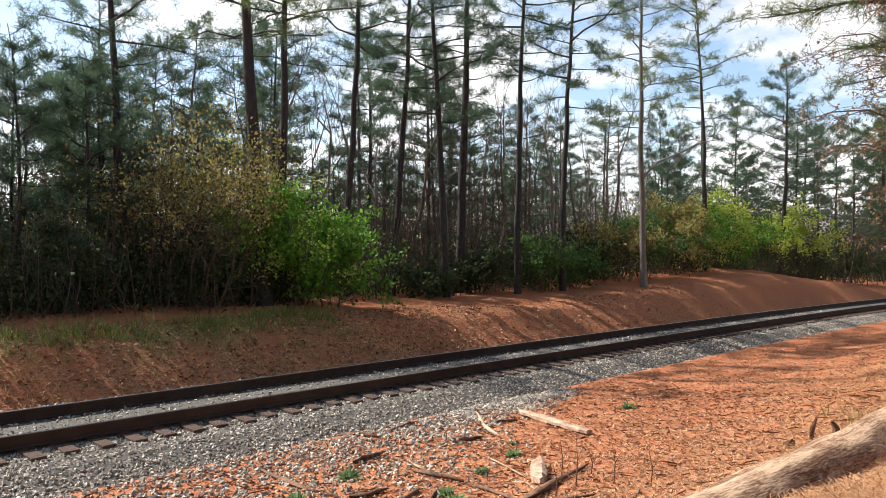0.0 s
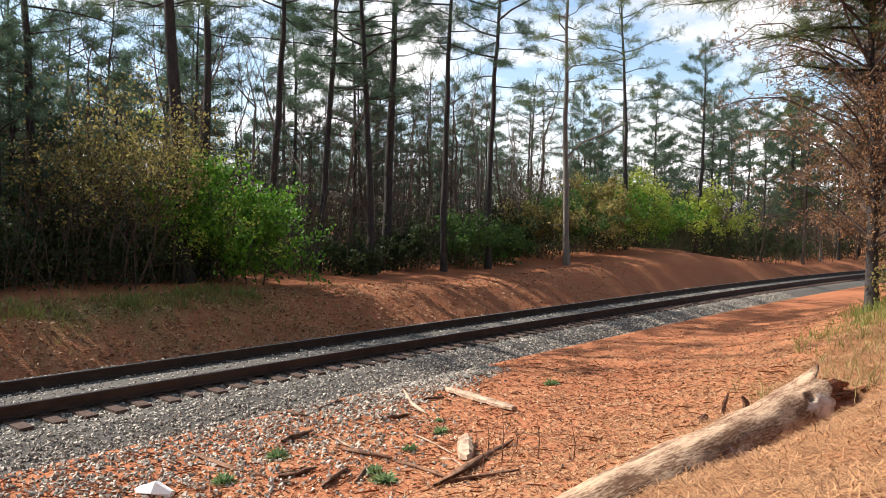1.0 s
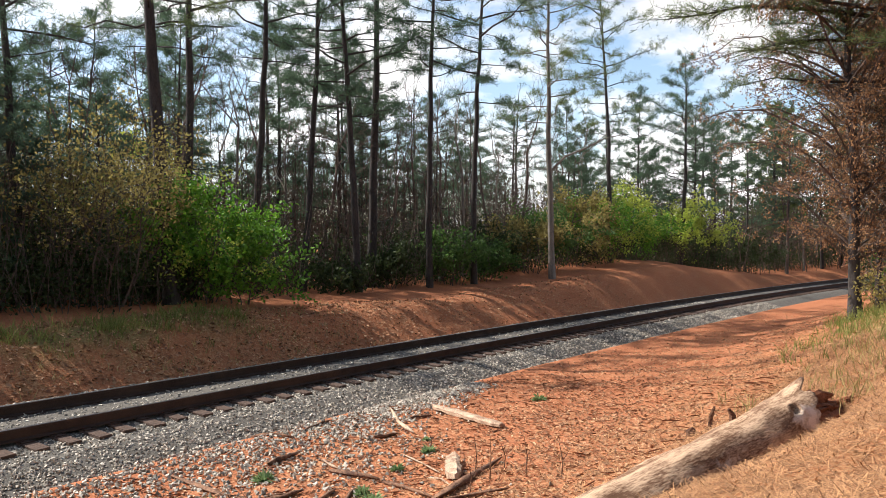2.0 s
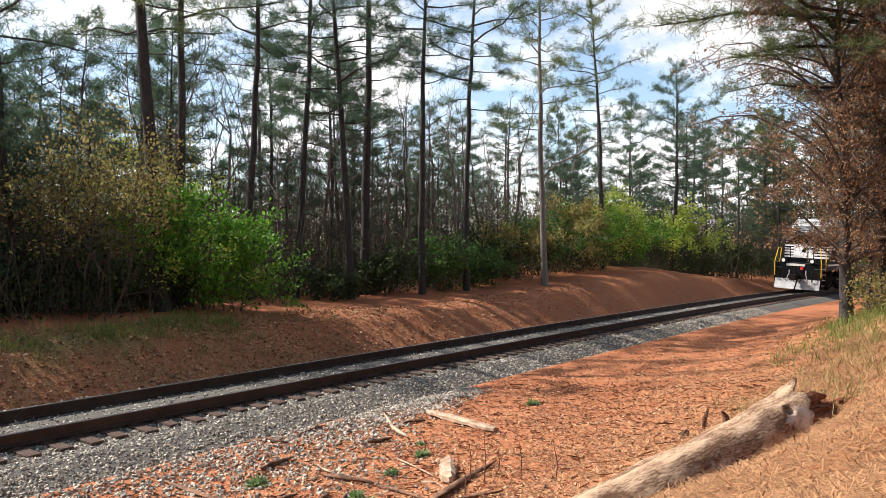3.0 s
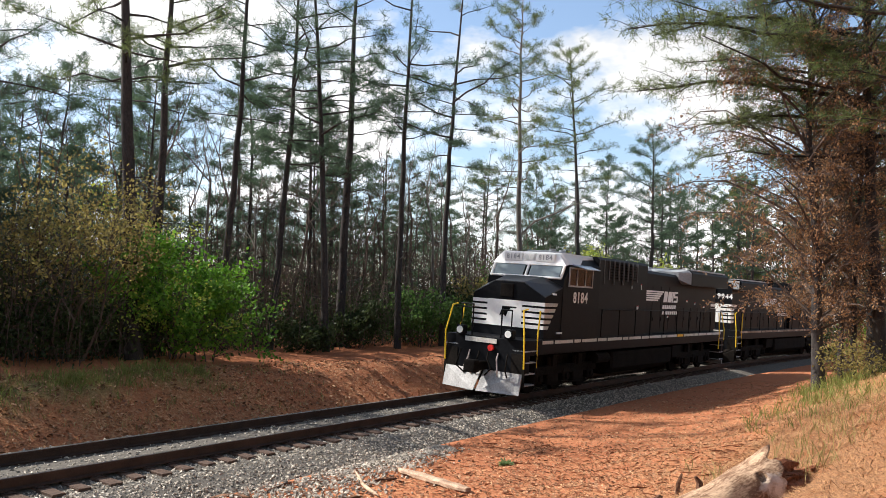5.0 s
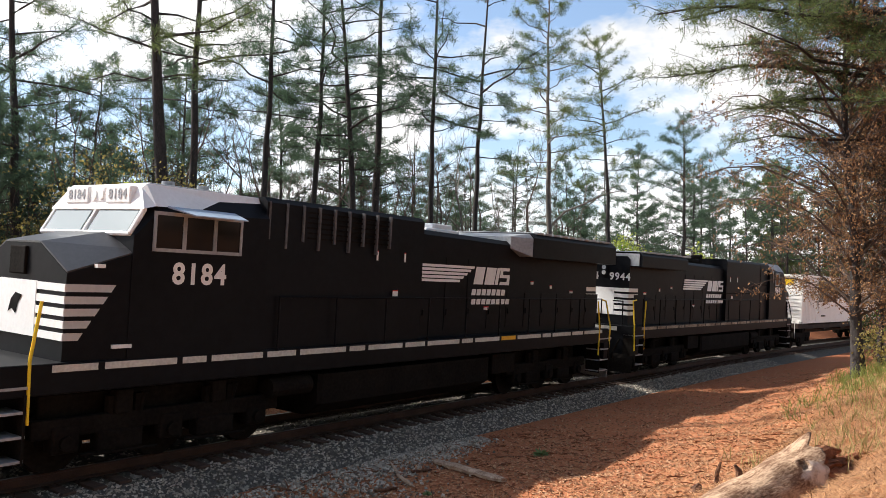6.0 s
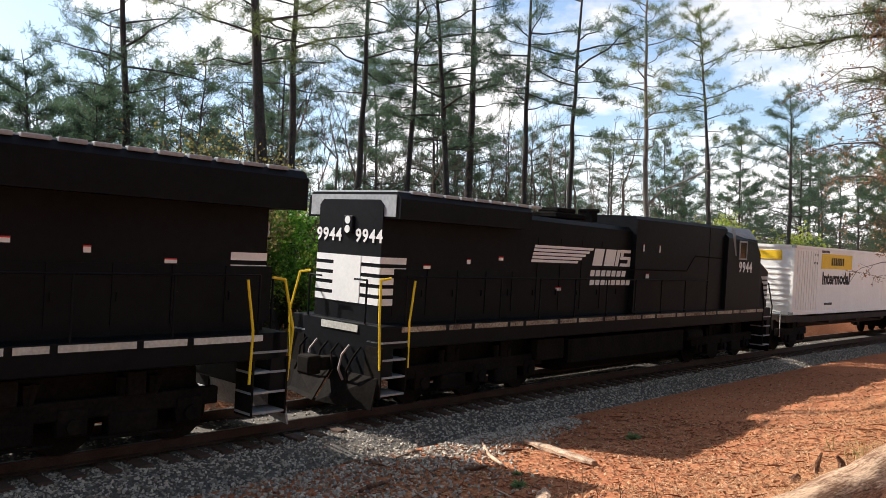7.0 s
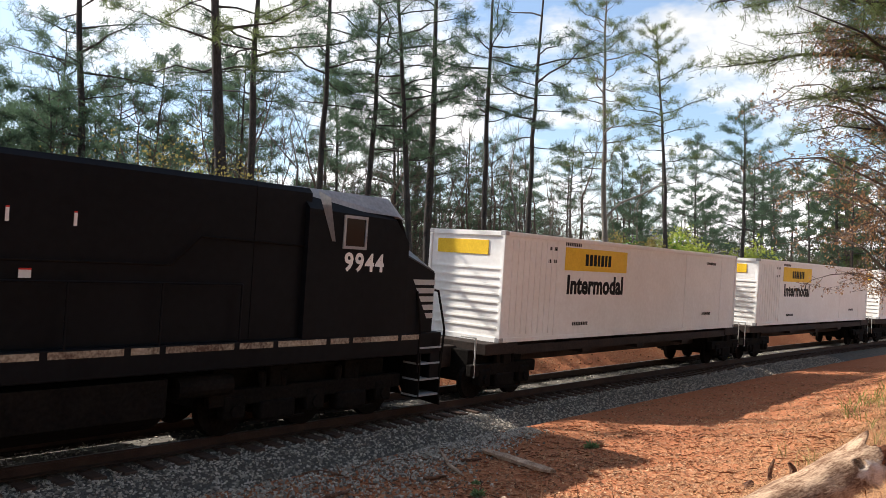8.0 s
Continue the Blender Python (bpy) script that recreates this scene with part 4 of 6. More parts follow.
def locomotive(number, modern, label):
    """A six-axle wide-cab freight locomotive, cab towards +x, rails at z = 0."""
    loco = new("locomotive")
    tagged(loco, label, "locomotive", group="locomotives of the freight train")
    # the newer type has a longer tail
    ext = 0.5 if modern else 0.0
    bm = bmesh.new()
    box(bm, -10.1 - ext, 10.1, -1.5, 1.5, 1.36, 1.84, 0.02)
    box(bm, -10.25 - ext, -9.9 - ext, -1.5, 1.5, 0.75, 1.84, 0.02)
    box(bm, 9.9, 10.25, -1.5, 1.5, 0.75, 1.84, 0.02)
    part("underframe", bm, M_BLACK, loco)
    # engine hood
    bm = bmesh.new()
    if modern:
        hull(bm, [across(-10.0 - ext, 1.05, 1.84, 4.50), across(-4.5, 1.05, 1.84, 4.50), across(-0.2, 1.05, 1.84, 4.56)])
        hull(bm, [across(-0.2, 1.28, 1.84, 4.80, 0.1), across(5.0, 1.42, 1.84, 4.80, 0.1)])
    else:
        hull(bm, [across(-10.0, 1.05, 1.84, 4.45), across(-4.6, 1.05, 1.84, 4.45), across(0.2, 1.05, 1.84, 4.40)])
        hull(bm, [across(0.2, 1.22, 1.84, 4.76, 0.1), across(5.0, 1.34, 1.84, 4.76, 0.1)])
    hood = part("hood", bm, M_BLACK, loco)
    # hood doors, latches and small placards
    for y in (-1.055, 1.055):
        k = 1 if y > 0 else -1
        bm = bmesh.new()
        for i in range(9 + modern):
            x = -9.6 + (i - modern) * 1.02
            box(bm, x, x + 0.96, min(y, y + 0.012 * k), max(y, y + 0.012 * k), 2.0, 3.0 if i < 5 + modern else 3.9)
            box(bm, x + 0.85, x + 0.89, min(y, y + 0.04 * k), max(y, y + 0.04 * k), 2.4, 2.55)
        part("hood_door", bm, M_BLACK, hood)
        for x, z, w, h in ((-6.0, 3.3, 0.17, 0.07), (-7.2, 3.2, 0.12, 0.09), (-8.6, 3.05, 0.22, 0.06), (0.9, 2.95, 0.18, 0.12), (-3.5, 2.55, 0.26, 0.07), (1.6, 3.8, 0.05, 0.2), (0.6, 3.8, 0.05, 0.2)):
            bm = bmesh.new()
            yy = y if x < -0.2 else y + (0.30 if modern else 0.20) * k
            box(bm, x - w / 2, x + w / 2, min(yy, yy + 0.012 * k), max(yy, yy + 0.012 * k), z - h / 2, z + h / 2)
            part("placard", bm, M_WHITE, hood, "small white notice")
            bm = bmesh.new()
            box(bm, x - w / 2, x + w / 2, min(yy, yy + 0.013 * k), max(yy, yy + 0.013 * k), z + h / 2, z + h / 2 + 0.025)
            part("placard_band", bm, M_RED, hood)
    # radiator with flared wings
    r0, r1, zt = (-11.0, -4.95, 4.78) if modern else (-9.95, -5.2, 4.62)
    bm = bmesh.new()
    hull(bm, [across(r0, 1.52, 4.06, zt, 0.14), across(r1 - 0.25, 1.52, 4.06, zt, 0.14)])
    rad = part("radiator", bm, M_BLACK, loco)
    # wing's front face coloured grey to carry the sun on black paint
    bm = bmesh.new()
    hull(bm, [across(r1 - 0.246, 1.50, 4.08, zt - 0.02, 0.14), [(r1 + 0.30, y * 0.70, max(4.30, min(z, zt - 0.14))) for _, y, z in across(0, 1.52, 4.2, zt, 0.14)]])
    part("radiator_front", bm, M_GREY, rad, "slanted face of the radiator wing, sunlight put into its pale grey")
    bm = bmesh.new()
    box(bm, r0 + 0.05, r1 - 0.3, -1.36, 1.36, zt - 0.01, zt + 0.03, 0.01)
    part("radiator_top", bm, M_GREY, rad, "grey sunlit radiator grille")
    for y in (-1.38, 1.38):
        bm = bmesh.new()
        for i in range(9 + modern):
            x = r0 + 0.4 + i * 0.52
            box(bm, x, x + 0.42, y - 0.06, y + 0.06, zt - 0.02, zt + 0.05, 0.01)
        part("radiator_louvre", bm, M_GREY, rad)
    bm = bmesh.new()
    box(bm, -2.9, -1.4, -0.45, 0.45, 4.5, 4.66, 0.04)
    box(bm, -2.7, -1.8, -0.35, 0.35, 4.66, 4.80, 0.04)
    part("exhaust_housing", bm, M_WHITE if modern else M_UNDER, loco, "exhaust housing on the roof")
    bm = bmesh.new()
    for a in range(3):
        cyl(bm, (-0.9, -0.15 + 0.15 * a, 4.82), (-0.35, -0.15 + 0.15 * a, 4.84), 0.035, 8, 0.075)
    box(bm, -0.8, -0.5, -0.25, 0.25, 4.5, 4.80)
    part("air_horn", bm, M_UNDER, loco)
    if modern:
        for y in (-1.36, 1.36):
            bm = bmesh.new()
            k = 1 if y > 0 else -1
            for i in range(4):
                x = 1.25 + i * 0.92
                for j in range(6):
                    box(bm, x, x + 0.90, min(y, y + 0.03 * k), max(y, y + 0.03 * k), 4.05 + j * 0.105, 4.085 + j * 0.105)
            grille = part("brake_grille", bm, M_UNDER, hood, "louvred brake resistor grille")
            for i in range(9):
                x = 1.25 + i * 0.46
                bm = bmesh.new()
                box(bm, x - 0.025, x + 0.025, min(y, y + 0.07 * k), max(y, y + 0.07 * k), 3.82 if i % 2 else 3.98, 4.72)
                part("grille_post", bm, M_GRILLE, grille)
    # cab and nose
    q = 0.0 if modern else 1.05
    nx = 8.95 + q
    if not modern:
        for y in (-1.40, 1.40):
            k = 1 if y > 0 else -1
            handrail(loco, [(-2.0, y, 3.15), (3.2, y, 3.16), (3.75, y, 3.66), (6.1, y, 3.62)], M_UNDER, 0.018, "conduit", "thin grey conduit along the hood")
            bm = bmesh.new()
            bm.faces.new([bm.verts.new(p) for p in ((6.22, y + 0.11 * k, 4.72), (6.55, y + 0.11 * k, 4.60), (6.75, y + 0.11 * k, 3.75), (6.66, y + 0.11 * k, 3.75))])
            bmesh.ops.solidify(bm, geom=bm.faces[:], thickness=0.01)
            part("cab_corner", bm, M_GREY, loco, "pale grey corner panel of the cab")
        bm = bmesh.new()
        hull(bm, [across(4.9, 1.35, 1.84, 4.755, 0.1), across(6.2, 1.37, 1.84, 4.755, 0.1)])
        part("equipment_cabinet", bm, M_BLACK, loco)
    bm = bmesh.new()
    hull(bm, [across(5.0 + q, 1.5, 1.84, 4.70, 0.34), across(7.45 + q, 1.5, 1.84, 4.64, 0.34), across(7.9 + q, 1.5, 1.84, 3.86, 0.02)])
    cab = part("cab", bm, M_BLACK, loco)
    bm = bmesh.new()
    hull(bm, [[(4.85 + q, -1.30, 4.46), (4.85 + q, 1.30, 4.46), (4.85 + q, 1.14, 4.78), (4.85 + q, -1.14, 4.78)], [(7.5 + q, -1.48, 4.38), (7.5 + q, 1.48, 4.38), (7.5 + q, 1.16, 4.77), (7.5 + q, -1.16, 4.77)],
              [(7.72 + q, -1.46, 4.32), (7.72 + q, 1.46, 4.32), (7.56 + q, 1.12, 4.70), (7.56 + q, -1.12, 4.70)]])
    part("cab_roof", bm, M_WHITE if modern else M_GREY, cab, "pale cab roof")
    panes = ((5.72, 6.25), (6.32, 6.9), (6.97, 7.5)) if modern else ((5.95, 6.5),)
    for y in (-1.505, 1.505):
        k = 1 if y > 0 else -1
        bm = bmesh.new()
        w0, w1 = panes[0][0] - 0.05, panes[-1][1] + 0.05
        for u0, u1, c, d in [(w0, w1, 3.62, 3.68), (w0, w1, 4.24, 4.30)] + [(e - 0.05, e, 3.68, 4.24) for e, _ in panes] + [(e, e + 0.05, 3.68, 4.24) for _, e in panes]:
            box(bm, u0 + q, u1 + q, min(y, y + 0.035 * k), max(y, y + 0.035 * k), c, d)
        frame_ob = part("window_frame", bm, M_GREY, cab)
        for u0, u1 in panes:
            bm = bmesh.new()
            box(bm, u0 + q, u1 + q, min(y, y + 0.012 * k), max(y, y + 0.012 * k), 3.68, 4.24)
            part("pane", bm, M_SIDE_GLASS, frame_ob)
        if modern:
            bm = bmesh.new()
            hull(bm, [[(5.85 + q, y, 4.40), (7.3 + q, y, 4.40), (7.3 + q, y, 4.37), (5.85 + q, y, 4.37)], [(5.85 + q, y + 0.38 * k, 4.27), (7.0 + q, y + 0.38 * k, 4.27), (7.0 + q, y + 0.38 * k, 4.25), (5.85 + q, y + 0.38 * k, 4.25)]])
            part("sun_visor", bm, M_VISOR, cab, "blue-grey metal sun visor")
        text_mesh("number", number, 0.36, M_WHITE, cab, side_face(6.55 + q, y + 0.002 * k, 3.24 if modern else 3.34), bold=0.014)

    # sloping windscreens
    def slope(y0, y1, z0, z1):
        fx = lambda z: 7.90 + q - (z - 3.86) * (0.45 / 0.78) + 0.025
        return [(fx(z0), y0, z0), (fx(z0), y1, z0), (fx(z1), y1, z1), (fx(z1), y0, z1)]
    for y0, y1 in ((-1.30, -0.12), (0.12, 1.30)):
        bm = bmesh.new()
        bm.faces.new([bm.verts.new(p) for p in slope(y0, y1, 3.92, 4.30)])
        r = bmesh.ops.extrude_face_region(bm, geom=bm.faces[:])
        bmesh.ops.translate(bm, verts=[e for e in r["geom"] if isinstance(e, bmesh.types.BMVert)], vec=(0.02, 0, 0.01))
        part("windscreen", bm, M_GLASS, cab)
    for z in (3.89, 4.32):
        handrail(cab, [slope(-1.4, 1.4, z, z)[0], slope(-1.4, 1.4, z, z)[1]], M_WHITE if modern else M_BLACK, 0.04, "windscreen_frame")
    for y in (-1.38, 0.0, 1.38):
        handrail(cab, [slope(y, y, 3.89, 4.32)[0], slope(y, y, 3.89, 4.32)[2]], M_WHITE if modern else M_BLACK, 0.05, "windscreen_frame")
    if modern:
        for y0, y1 in ((-1.0, -0.28), (0.28, 1.0)):
            bm = bmesh.new()
            box(bm, 7.50, 7.70, y0, y1, 4.42, 4.72, 0.02)
            board = part("number_board", bm, M_WHITE, cab, "white number board over the windscreen")
            text_mesh("number", number, 0.17, M_GREY, board, end_face(7.705, (y0 + y1) / 2, 4.57, 1), bold=0.004)
        bm = bmesh.new()
        box(bm, 7.50, 7.68, -0.22, 0.22, 4.42, 4.72, 0.03)
        lamp = part("headlight", bm, M_WHITE, cab)
        for y in (-0.11, 0.11):
            bm = bmesh.new()
            cyl(bm, (7.68, y, 4.57), (7.70, y, 4.57), 0.085, 16)
            part("lens", bm, M_LENS, lamp)
        bm = bmesh.new()
        box(bm, 5.3, 7.0, -0.5, 0.5, 4.78, 4.86, 0.03)
        for x in (5.6, 6.4):
            cyl(bm, (x, 0.2, 4.86), (x, 0.2, 4.95), 0.12, 12)
        part("antenna_tray", bm, M_GREY, cab)
    bm = bmesh.new()
    hull(bm, [[(7.7 + q, -1.5, 1.84), (7.7 + q, 1.5, 1.84), (7.7 + q, 1.5, 3.60), (7.7 + q, 0.75, 3.92), (7.7 + q, -0.75, 3.92), (7.7 + q, -1.5, 3.60)],
              [(nx, -1.40, 1.84), (nx, 1.40, 1.84), (nx, 1.40, 3.20), (nx, 0.55, 3.66), (nx, -0.55, 3.66), (nx, -1.40, 3.20)]])
    nose = part("nose", bm, M_BLACK, loco)
    # skin over the nose top, greyed in colour for the sky it reflects
    bm = bmesh.new()
    hull(bm, [[(7.72 + q, -1.49, 3.61), (7.72 + q, -0.75, 3.925), (7.72 + q, 0.75, 3.925), (7.72 + q, 1.49, 3.61), (7.72 + q, 1.49, 3.635), (7.72 + q, 0.75, 3.95), (7.72 + q, -0.75, 3.95), (7.72 + q, -1.49, 3.635)],
              [(nx - 0.01, -1.39, 3.21), (nx - 0.01, -0.55, 3.665), (nx - 0.01, 0.55, 3.665), (nx - 0.01, 1.39, 3.21), (nx - 0.01, 1.39, 3.235), (nx - 0.01, 0.55, 3.69), (nx - 0.01, -0.55, 3.69), (nx - 0.01, -1.39, 3.235)]])
    part("nose_top", bm, M_NOSE, nose, "top of the black nose, its grey sky sheen put into the colour")
    # white stripes wrapped round the nose
    for j in range(5):
        z0 = 2.16 + 0.19 * j
        for y in (-1, 1):
            bm = bmesh.new()
            xa = 8.72 + q - 0.125 * j
            ya = lambda x: 1.5 - 0.10 * (x - 7.7 - q) / 1.25 + 0.008
            ring = [(bm.verts.new((x, y * ya(x), z0)), bm.verts.new((x - (0.08 if x == xa else 0), y * ya(x), z0 + 0.12))) for x in (xa, nx + 0.014)]
            bm.faces.new((ring[0][0], ring[1][0], ring[1][1], ring[0][1]))
            bmesh.ops.solidify(bm, geom=bm.faces[:], thickness=0.006)
            part("white_stripe", bm, M_WHITE, nose)
        bm = bmesh.new()
        box(bm, nx, nx + 0.016, -1.40, 1.40, z0, z0 + 0.12)
        part("white_stripe", bm, M_WHITE, nose)
    bm = bmesh.new()
    box(bm, nx, nx + 0.020, -0.80, 0.55, 2.16, 3.05)
    panel = part("front_panel", bm, M_WHITE, nose, "white emblem panel on the nose")
    bm = bmesh.new()
    bm.faces.new([bm.verts.new((nx + 0.026, y - 0.1, 2.6 + (z - 2.55) * 0.8)) for y, z in ((-0.20, 2.42), (-0.08, 2.50), (0.06, 2.40), (0.12, 2.62), (0.24, 2.80), (0.02, 2.84), (-0.12, 2.70))])
    bmesh.ops.solidify(bm, geom=bm.faces[:], thickness=0.004)
    part("emblem", bm, M_BLACK, panel, "small dark emblem shape")
    bm = bmesh.new()
    box(bm, nx - 0.02, nx + 0.05, -0.30, 0.20, 3.14, 3.60, 0.02)
    part("nose_door", bm, M_UNDER, nose)
    for x, z, w in ((8.45, 3.34, 0.14), (8.0, 2.05, 0.34)):
        bm = bmesh.new()
        box(bm, x + q - w / 2, x + q + w / 2, 1.42, 1.52, z - 0.03, z + 0.03)
        part("placard", bm, M_WHITE, nose, "small white notice")
    # front deck posts and chain
    for y in (-0.55, 0.55):
        handrail(loco, [(10.2, y, 1.84), (10.2, y, 2.85), (10.2, y * 1.9, 2.85)], M_BLACK, 0.026)
    # sill stripe: reflective dashes along the deck edge
    for y in (-1.5, 1.5):
        k = 1 if y > 0 else -1
        x = -9.7 - ext
        i = 0
        while x < 9.0:
            w = (1.35, 0.75, 1.2, 0.5)[i % 4]
            bm = bmesh.new()
            box(bm, x, min(x + w, 9.5), min(y, y + 0.008 * k), max(y, y + 0.008 * k), 1.70, 1.81)
            part("sill_stripe", bm, M_AMBER if i == 5 and modern else M_SILL if modern else M_SILL_DIRTY, loco)
            x += w + 0.12
            i += 1
        # deck handrail
        for a, b in ((-9.6 - ext, 4.6),):
            bm = bmesh.new()
            pipe(bm, [Vector((a, y * 0.985, 2.86)), Vector((b, y * 0.985, 2.86))], 0.018)
            n = 9
            for q in range(n + 1):
                x = a + (b - a) * q / n
                pipe(bm, [Vector((x, y * 0.985, 1.6)), Vector((x, y * 0.985, 2.86))], 0.022)
            part("handrail", bm, M_BLACK, loco)
    # emblem on the flanks: stripes, a slanted block mark and two bars for the name
    for y in (-1.075, 1.075):
        # reading order runs from the cab rearward on one flank and the other way on the other
        rd = -1 if y > 0 else 1
        size = 1.12 if modern else 1.25
        x_of = (lambda q: 0.05 * (1 - modern) - 0.30 * modern - size * q) if y > 0 else (lambda q: (-4.30 if modern else -4.70) + size * q)
        for j in range(5):
            z = 3.26 + 0.094 * j
            bm = bmesh.new()
            a, b = x_of(0.02 * (4 - j) - 0.16 + 0.045 * j), x_of(1.62 + 0.15 * j)
            flat_bar(bm, a, b, y, z, z + 0.068, rd * 0.03)
            part("emblem_stripe", bm, M_WHITE, hood)
        bars = [(q0, q1, 3.22, 3.70, 0.12) for q0, q1 in ((2.22, 2.62), (2.70, 2.84), (2.84, 3.14), (3.18, 3.32))]
        bars += [(3.40, 3.86, z0, z0 + 0.09, 0.03) for z0 in (3.22, 3.42, 3.62)] + [(3.42, 3.54, 3.46, 3.66, 0.04), (3.74, 3.86, 3.26, 3.46, 0.04)]
        for q0, q1, z0, z1, sl in bars:
            bm = bmesh.new()
            flat_bar(bm, x_of(q0), x_of(q1), y, z0, z1, rd * sl)
            part("emblem_mark", bm, M_WHITE, hood)
        for row, z in enumerate((2.92, 2.67)):
            for i in range(7 + row):
                bm = bmesh.new()
                flat_bar(bm, x_of(2.15 + 0.225 * i), x_of(2.32 + 0.225 * i), y, z, z + 0.17, rd * 0.04)
                part("name_bar", bm, M_WHITE, hood)
    # end without cab: stripes and number on the hood's end
    for j in range(5):
        bm = bmesh.new()
        z = 2.22 + 0.22 * j
        box(bm, -10.012 - ext, -10.0 - ext, -1.05, 1.05, z, z + 0.14)
        for y in (-1.05, 1.05):
            k = 1 if y > 0 else -1
            box(bm, -10.0 - ext, -9.25 - ext, min(y, y + 0.014 * k), max(y, y + 0.014 * k), z, z + 0.14)
        part("white_stripe", bm, M_WHITE, hood)
    bm = bmesh.new()
    box(bm, -10.02 - ext, -10.0 - ext, -0.45, 0.45, 2.22, 3.24)
    part("end_panel", bm, M_WHITE, hood)
    for y in (-0.66, 0.66):
        text_mesh("number", number, 0.27, M_WHITE, hood, end_face(-10.016 - ext, y, 3.66, -1), bold=0.010)
    if not modern:
        # thin grey plate added for the sun on the black radiator end
        bm = bmesh.new()
        box(bm, -9.975 - ext, -9.955 - ext, -1.40, 1.40, 4.10, 4.56)
        part("radiator_end", bm, M_GREY, loco, "end of the radiator hood, sunlight put into its grey")
    bm = bmesh.new()
    box(bm, -10.06 - ext, -10.0 - ext, -0.16, 0.16, 3.7, 4.1, 0.03)
    headlight = part("headlight", bm, M_BLACK, hood)
    for z in (3.8, 4.0):
        bm = bmesh.new()
        cyl(bm, (-10.07 - ext, 0, z), (-10.05 - ext, 0, z), 0.085, 16)
        part("lens", bm, M_LENS, headlight)
    # fuel tank, trucks
    bm = bmesh.new()
    hull(bm, [[(x, y * q, z) for y, z in ((-1.0, 0.35), (1.0, 0.35), (1.42, 0.62), (1.42, 1.25), (-1.42, 1.25), (-1.42, 0.62))] for x, q in ((-3.3, 0.96), (-3.2, 1), (3.2, 1), (3.3, 0.96))])
    part("fuel_tank", bm, M_UNDER, loco)
    for y in (-1.25, 1.25):
        bm = bmesh.new()
        cyl(bm, (3.5, y, 1.05), (4.6, y, 1.05), 0.20, 14)
        part("air_tank", bm, M_UNDER, loco)
        bm = bmesh.new()
        box(bm, -4.7, -3.5, y - 0.12, y + 0.12, 0.75, 1.3, 0.03)
        part("battery_box", bm, M_UNDER, loco)
    for x in (-6.75 - 0.6 * ext, 6.75):
        truck(loco, x, 1.95, 3)
    # both ends: steps, grab irons, coupler, plow, hoses, lamps
    for k in (-1, 1):
        ex = 10.25 * k - (ext if k < 0 else 0)
        for y in (-1.28, 1.28):
            s = 1 if y > 0 else -1
            for j in range(4):
                bm = bmesh.new()
                box(bm, min(ex, ex - 0.75 * k), max(ex, ex - 0.75 * k), y - 0.24, y + 0.24, 0.40 + j * 0.36, 0.44 + j * 0.36)
                part("step", bm, M_GREY, loco, "worn steel step tread")
            for w in (0.0, 0.72):
                xx = ex - w * k
                bm = bmesh.new()
                box(bm, xx - 0.02, xx + 0.02, y - 0.25, y + 0.25, 0.36, 1.4)
                part("step_side", bm, M_UNDER, loco)
            yy = y + 0.22 * s
            paint, words = (M_YELLOW, "bright yellow grab iron") if modern or k < 0 else (M_UNDER, "dark grab iron")
            handrail(loco, [(ex + 0.02 * k, yy, 0.95), (ex + 0.10 * k, yy, 1.9), (ex - 0.02 * k, yy - 0.15 * s, 2.78), (ex - 0.30 * k, yy - 0.15 * s, 2.82)], paint, 0.026, "grab_iron", words)
            handrail(loco, [(ex - 0.78 * k, yy, 0.95), (ex - 0.76 * k, yy, 1.9), (ex - 0.90 * k, yy - 0.03 * s, 2.78)], paint, 0.026, "grab_iron", words)
            handrail(loco, [(ex, yy - 0.55 * s, 1.84), (ex, yy - 0.55 * s, 2.75), (ex, yy - 0.95 * s, 2.75)], M_BLACK, 0.022)
        bm = bmesh.new()
        for y0, y1 in ((-1.45, -0.05), (0.05, 1.45)):
            hull(bm, [[(ex + 0.02 * k, y0, 0.78), (ex + 0.02 * k, y1, 0.78), (ex - 0.03 * k, y1, 0.78), (ex - 0.03 * k, y0, 0.78)],
                      [(ex + (0.48 if abs(y0) < 0.1 else 0.16) * k, y0, 0.13), (ex + (0.48 if abs(y1) < 0.1 else 0.16) * k, y1, 0.13),
                       (ex + (0.44 if abs(y1) < 0.1 else 0.12) * k, y1, 0.13), (ex + (0.44 if abs(y0) < 0.1 else 0.12) * k, y0, 0.13)]])
        part("plow", bm, M_PLOW if modern else M_UNDER, loco, "scraped pale steel snow plow")
        bm = bmesh.new()
        box(bm, min(ex, ex + 0.62 * k), max(ex, ex + 0.62 * k), -0.14, 0.14, 0.78, 1.06, 0.03)
        box(bm, min(ex + 0.5 * k, ex + 0.84 * k), max(ex + 0.5 * k, ex + 0.84 * k), -0.24, 0.18, 0.72, 1.12, 0.05)
        part("coupler", bm, M_UNDER, loco)
        rnd = random.Random(k + 7)
        for q in range(6):
            y = -0.9 + 0.36 * q
            p = [(ex + 0.03 * k, y, 1.35), (ex + 0.18 * k, y + 0.05, 1.15), (ex + 0.24 * k, y + rnd.uniform(-0.1, 0.25), 0.85), (ex + 0.16 * k, y + rnd.uniform(-0.1, 0.3), 0.62)]
            handrail(loco, p, M_HOSE if q % 3 == 1 else M_UNDER, 0.026, "air_hose", "pale rubber air hose" if q % 3 == 1 else "dark rubber air hose")
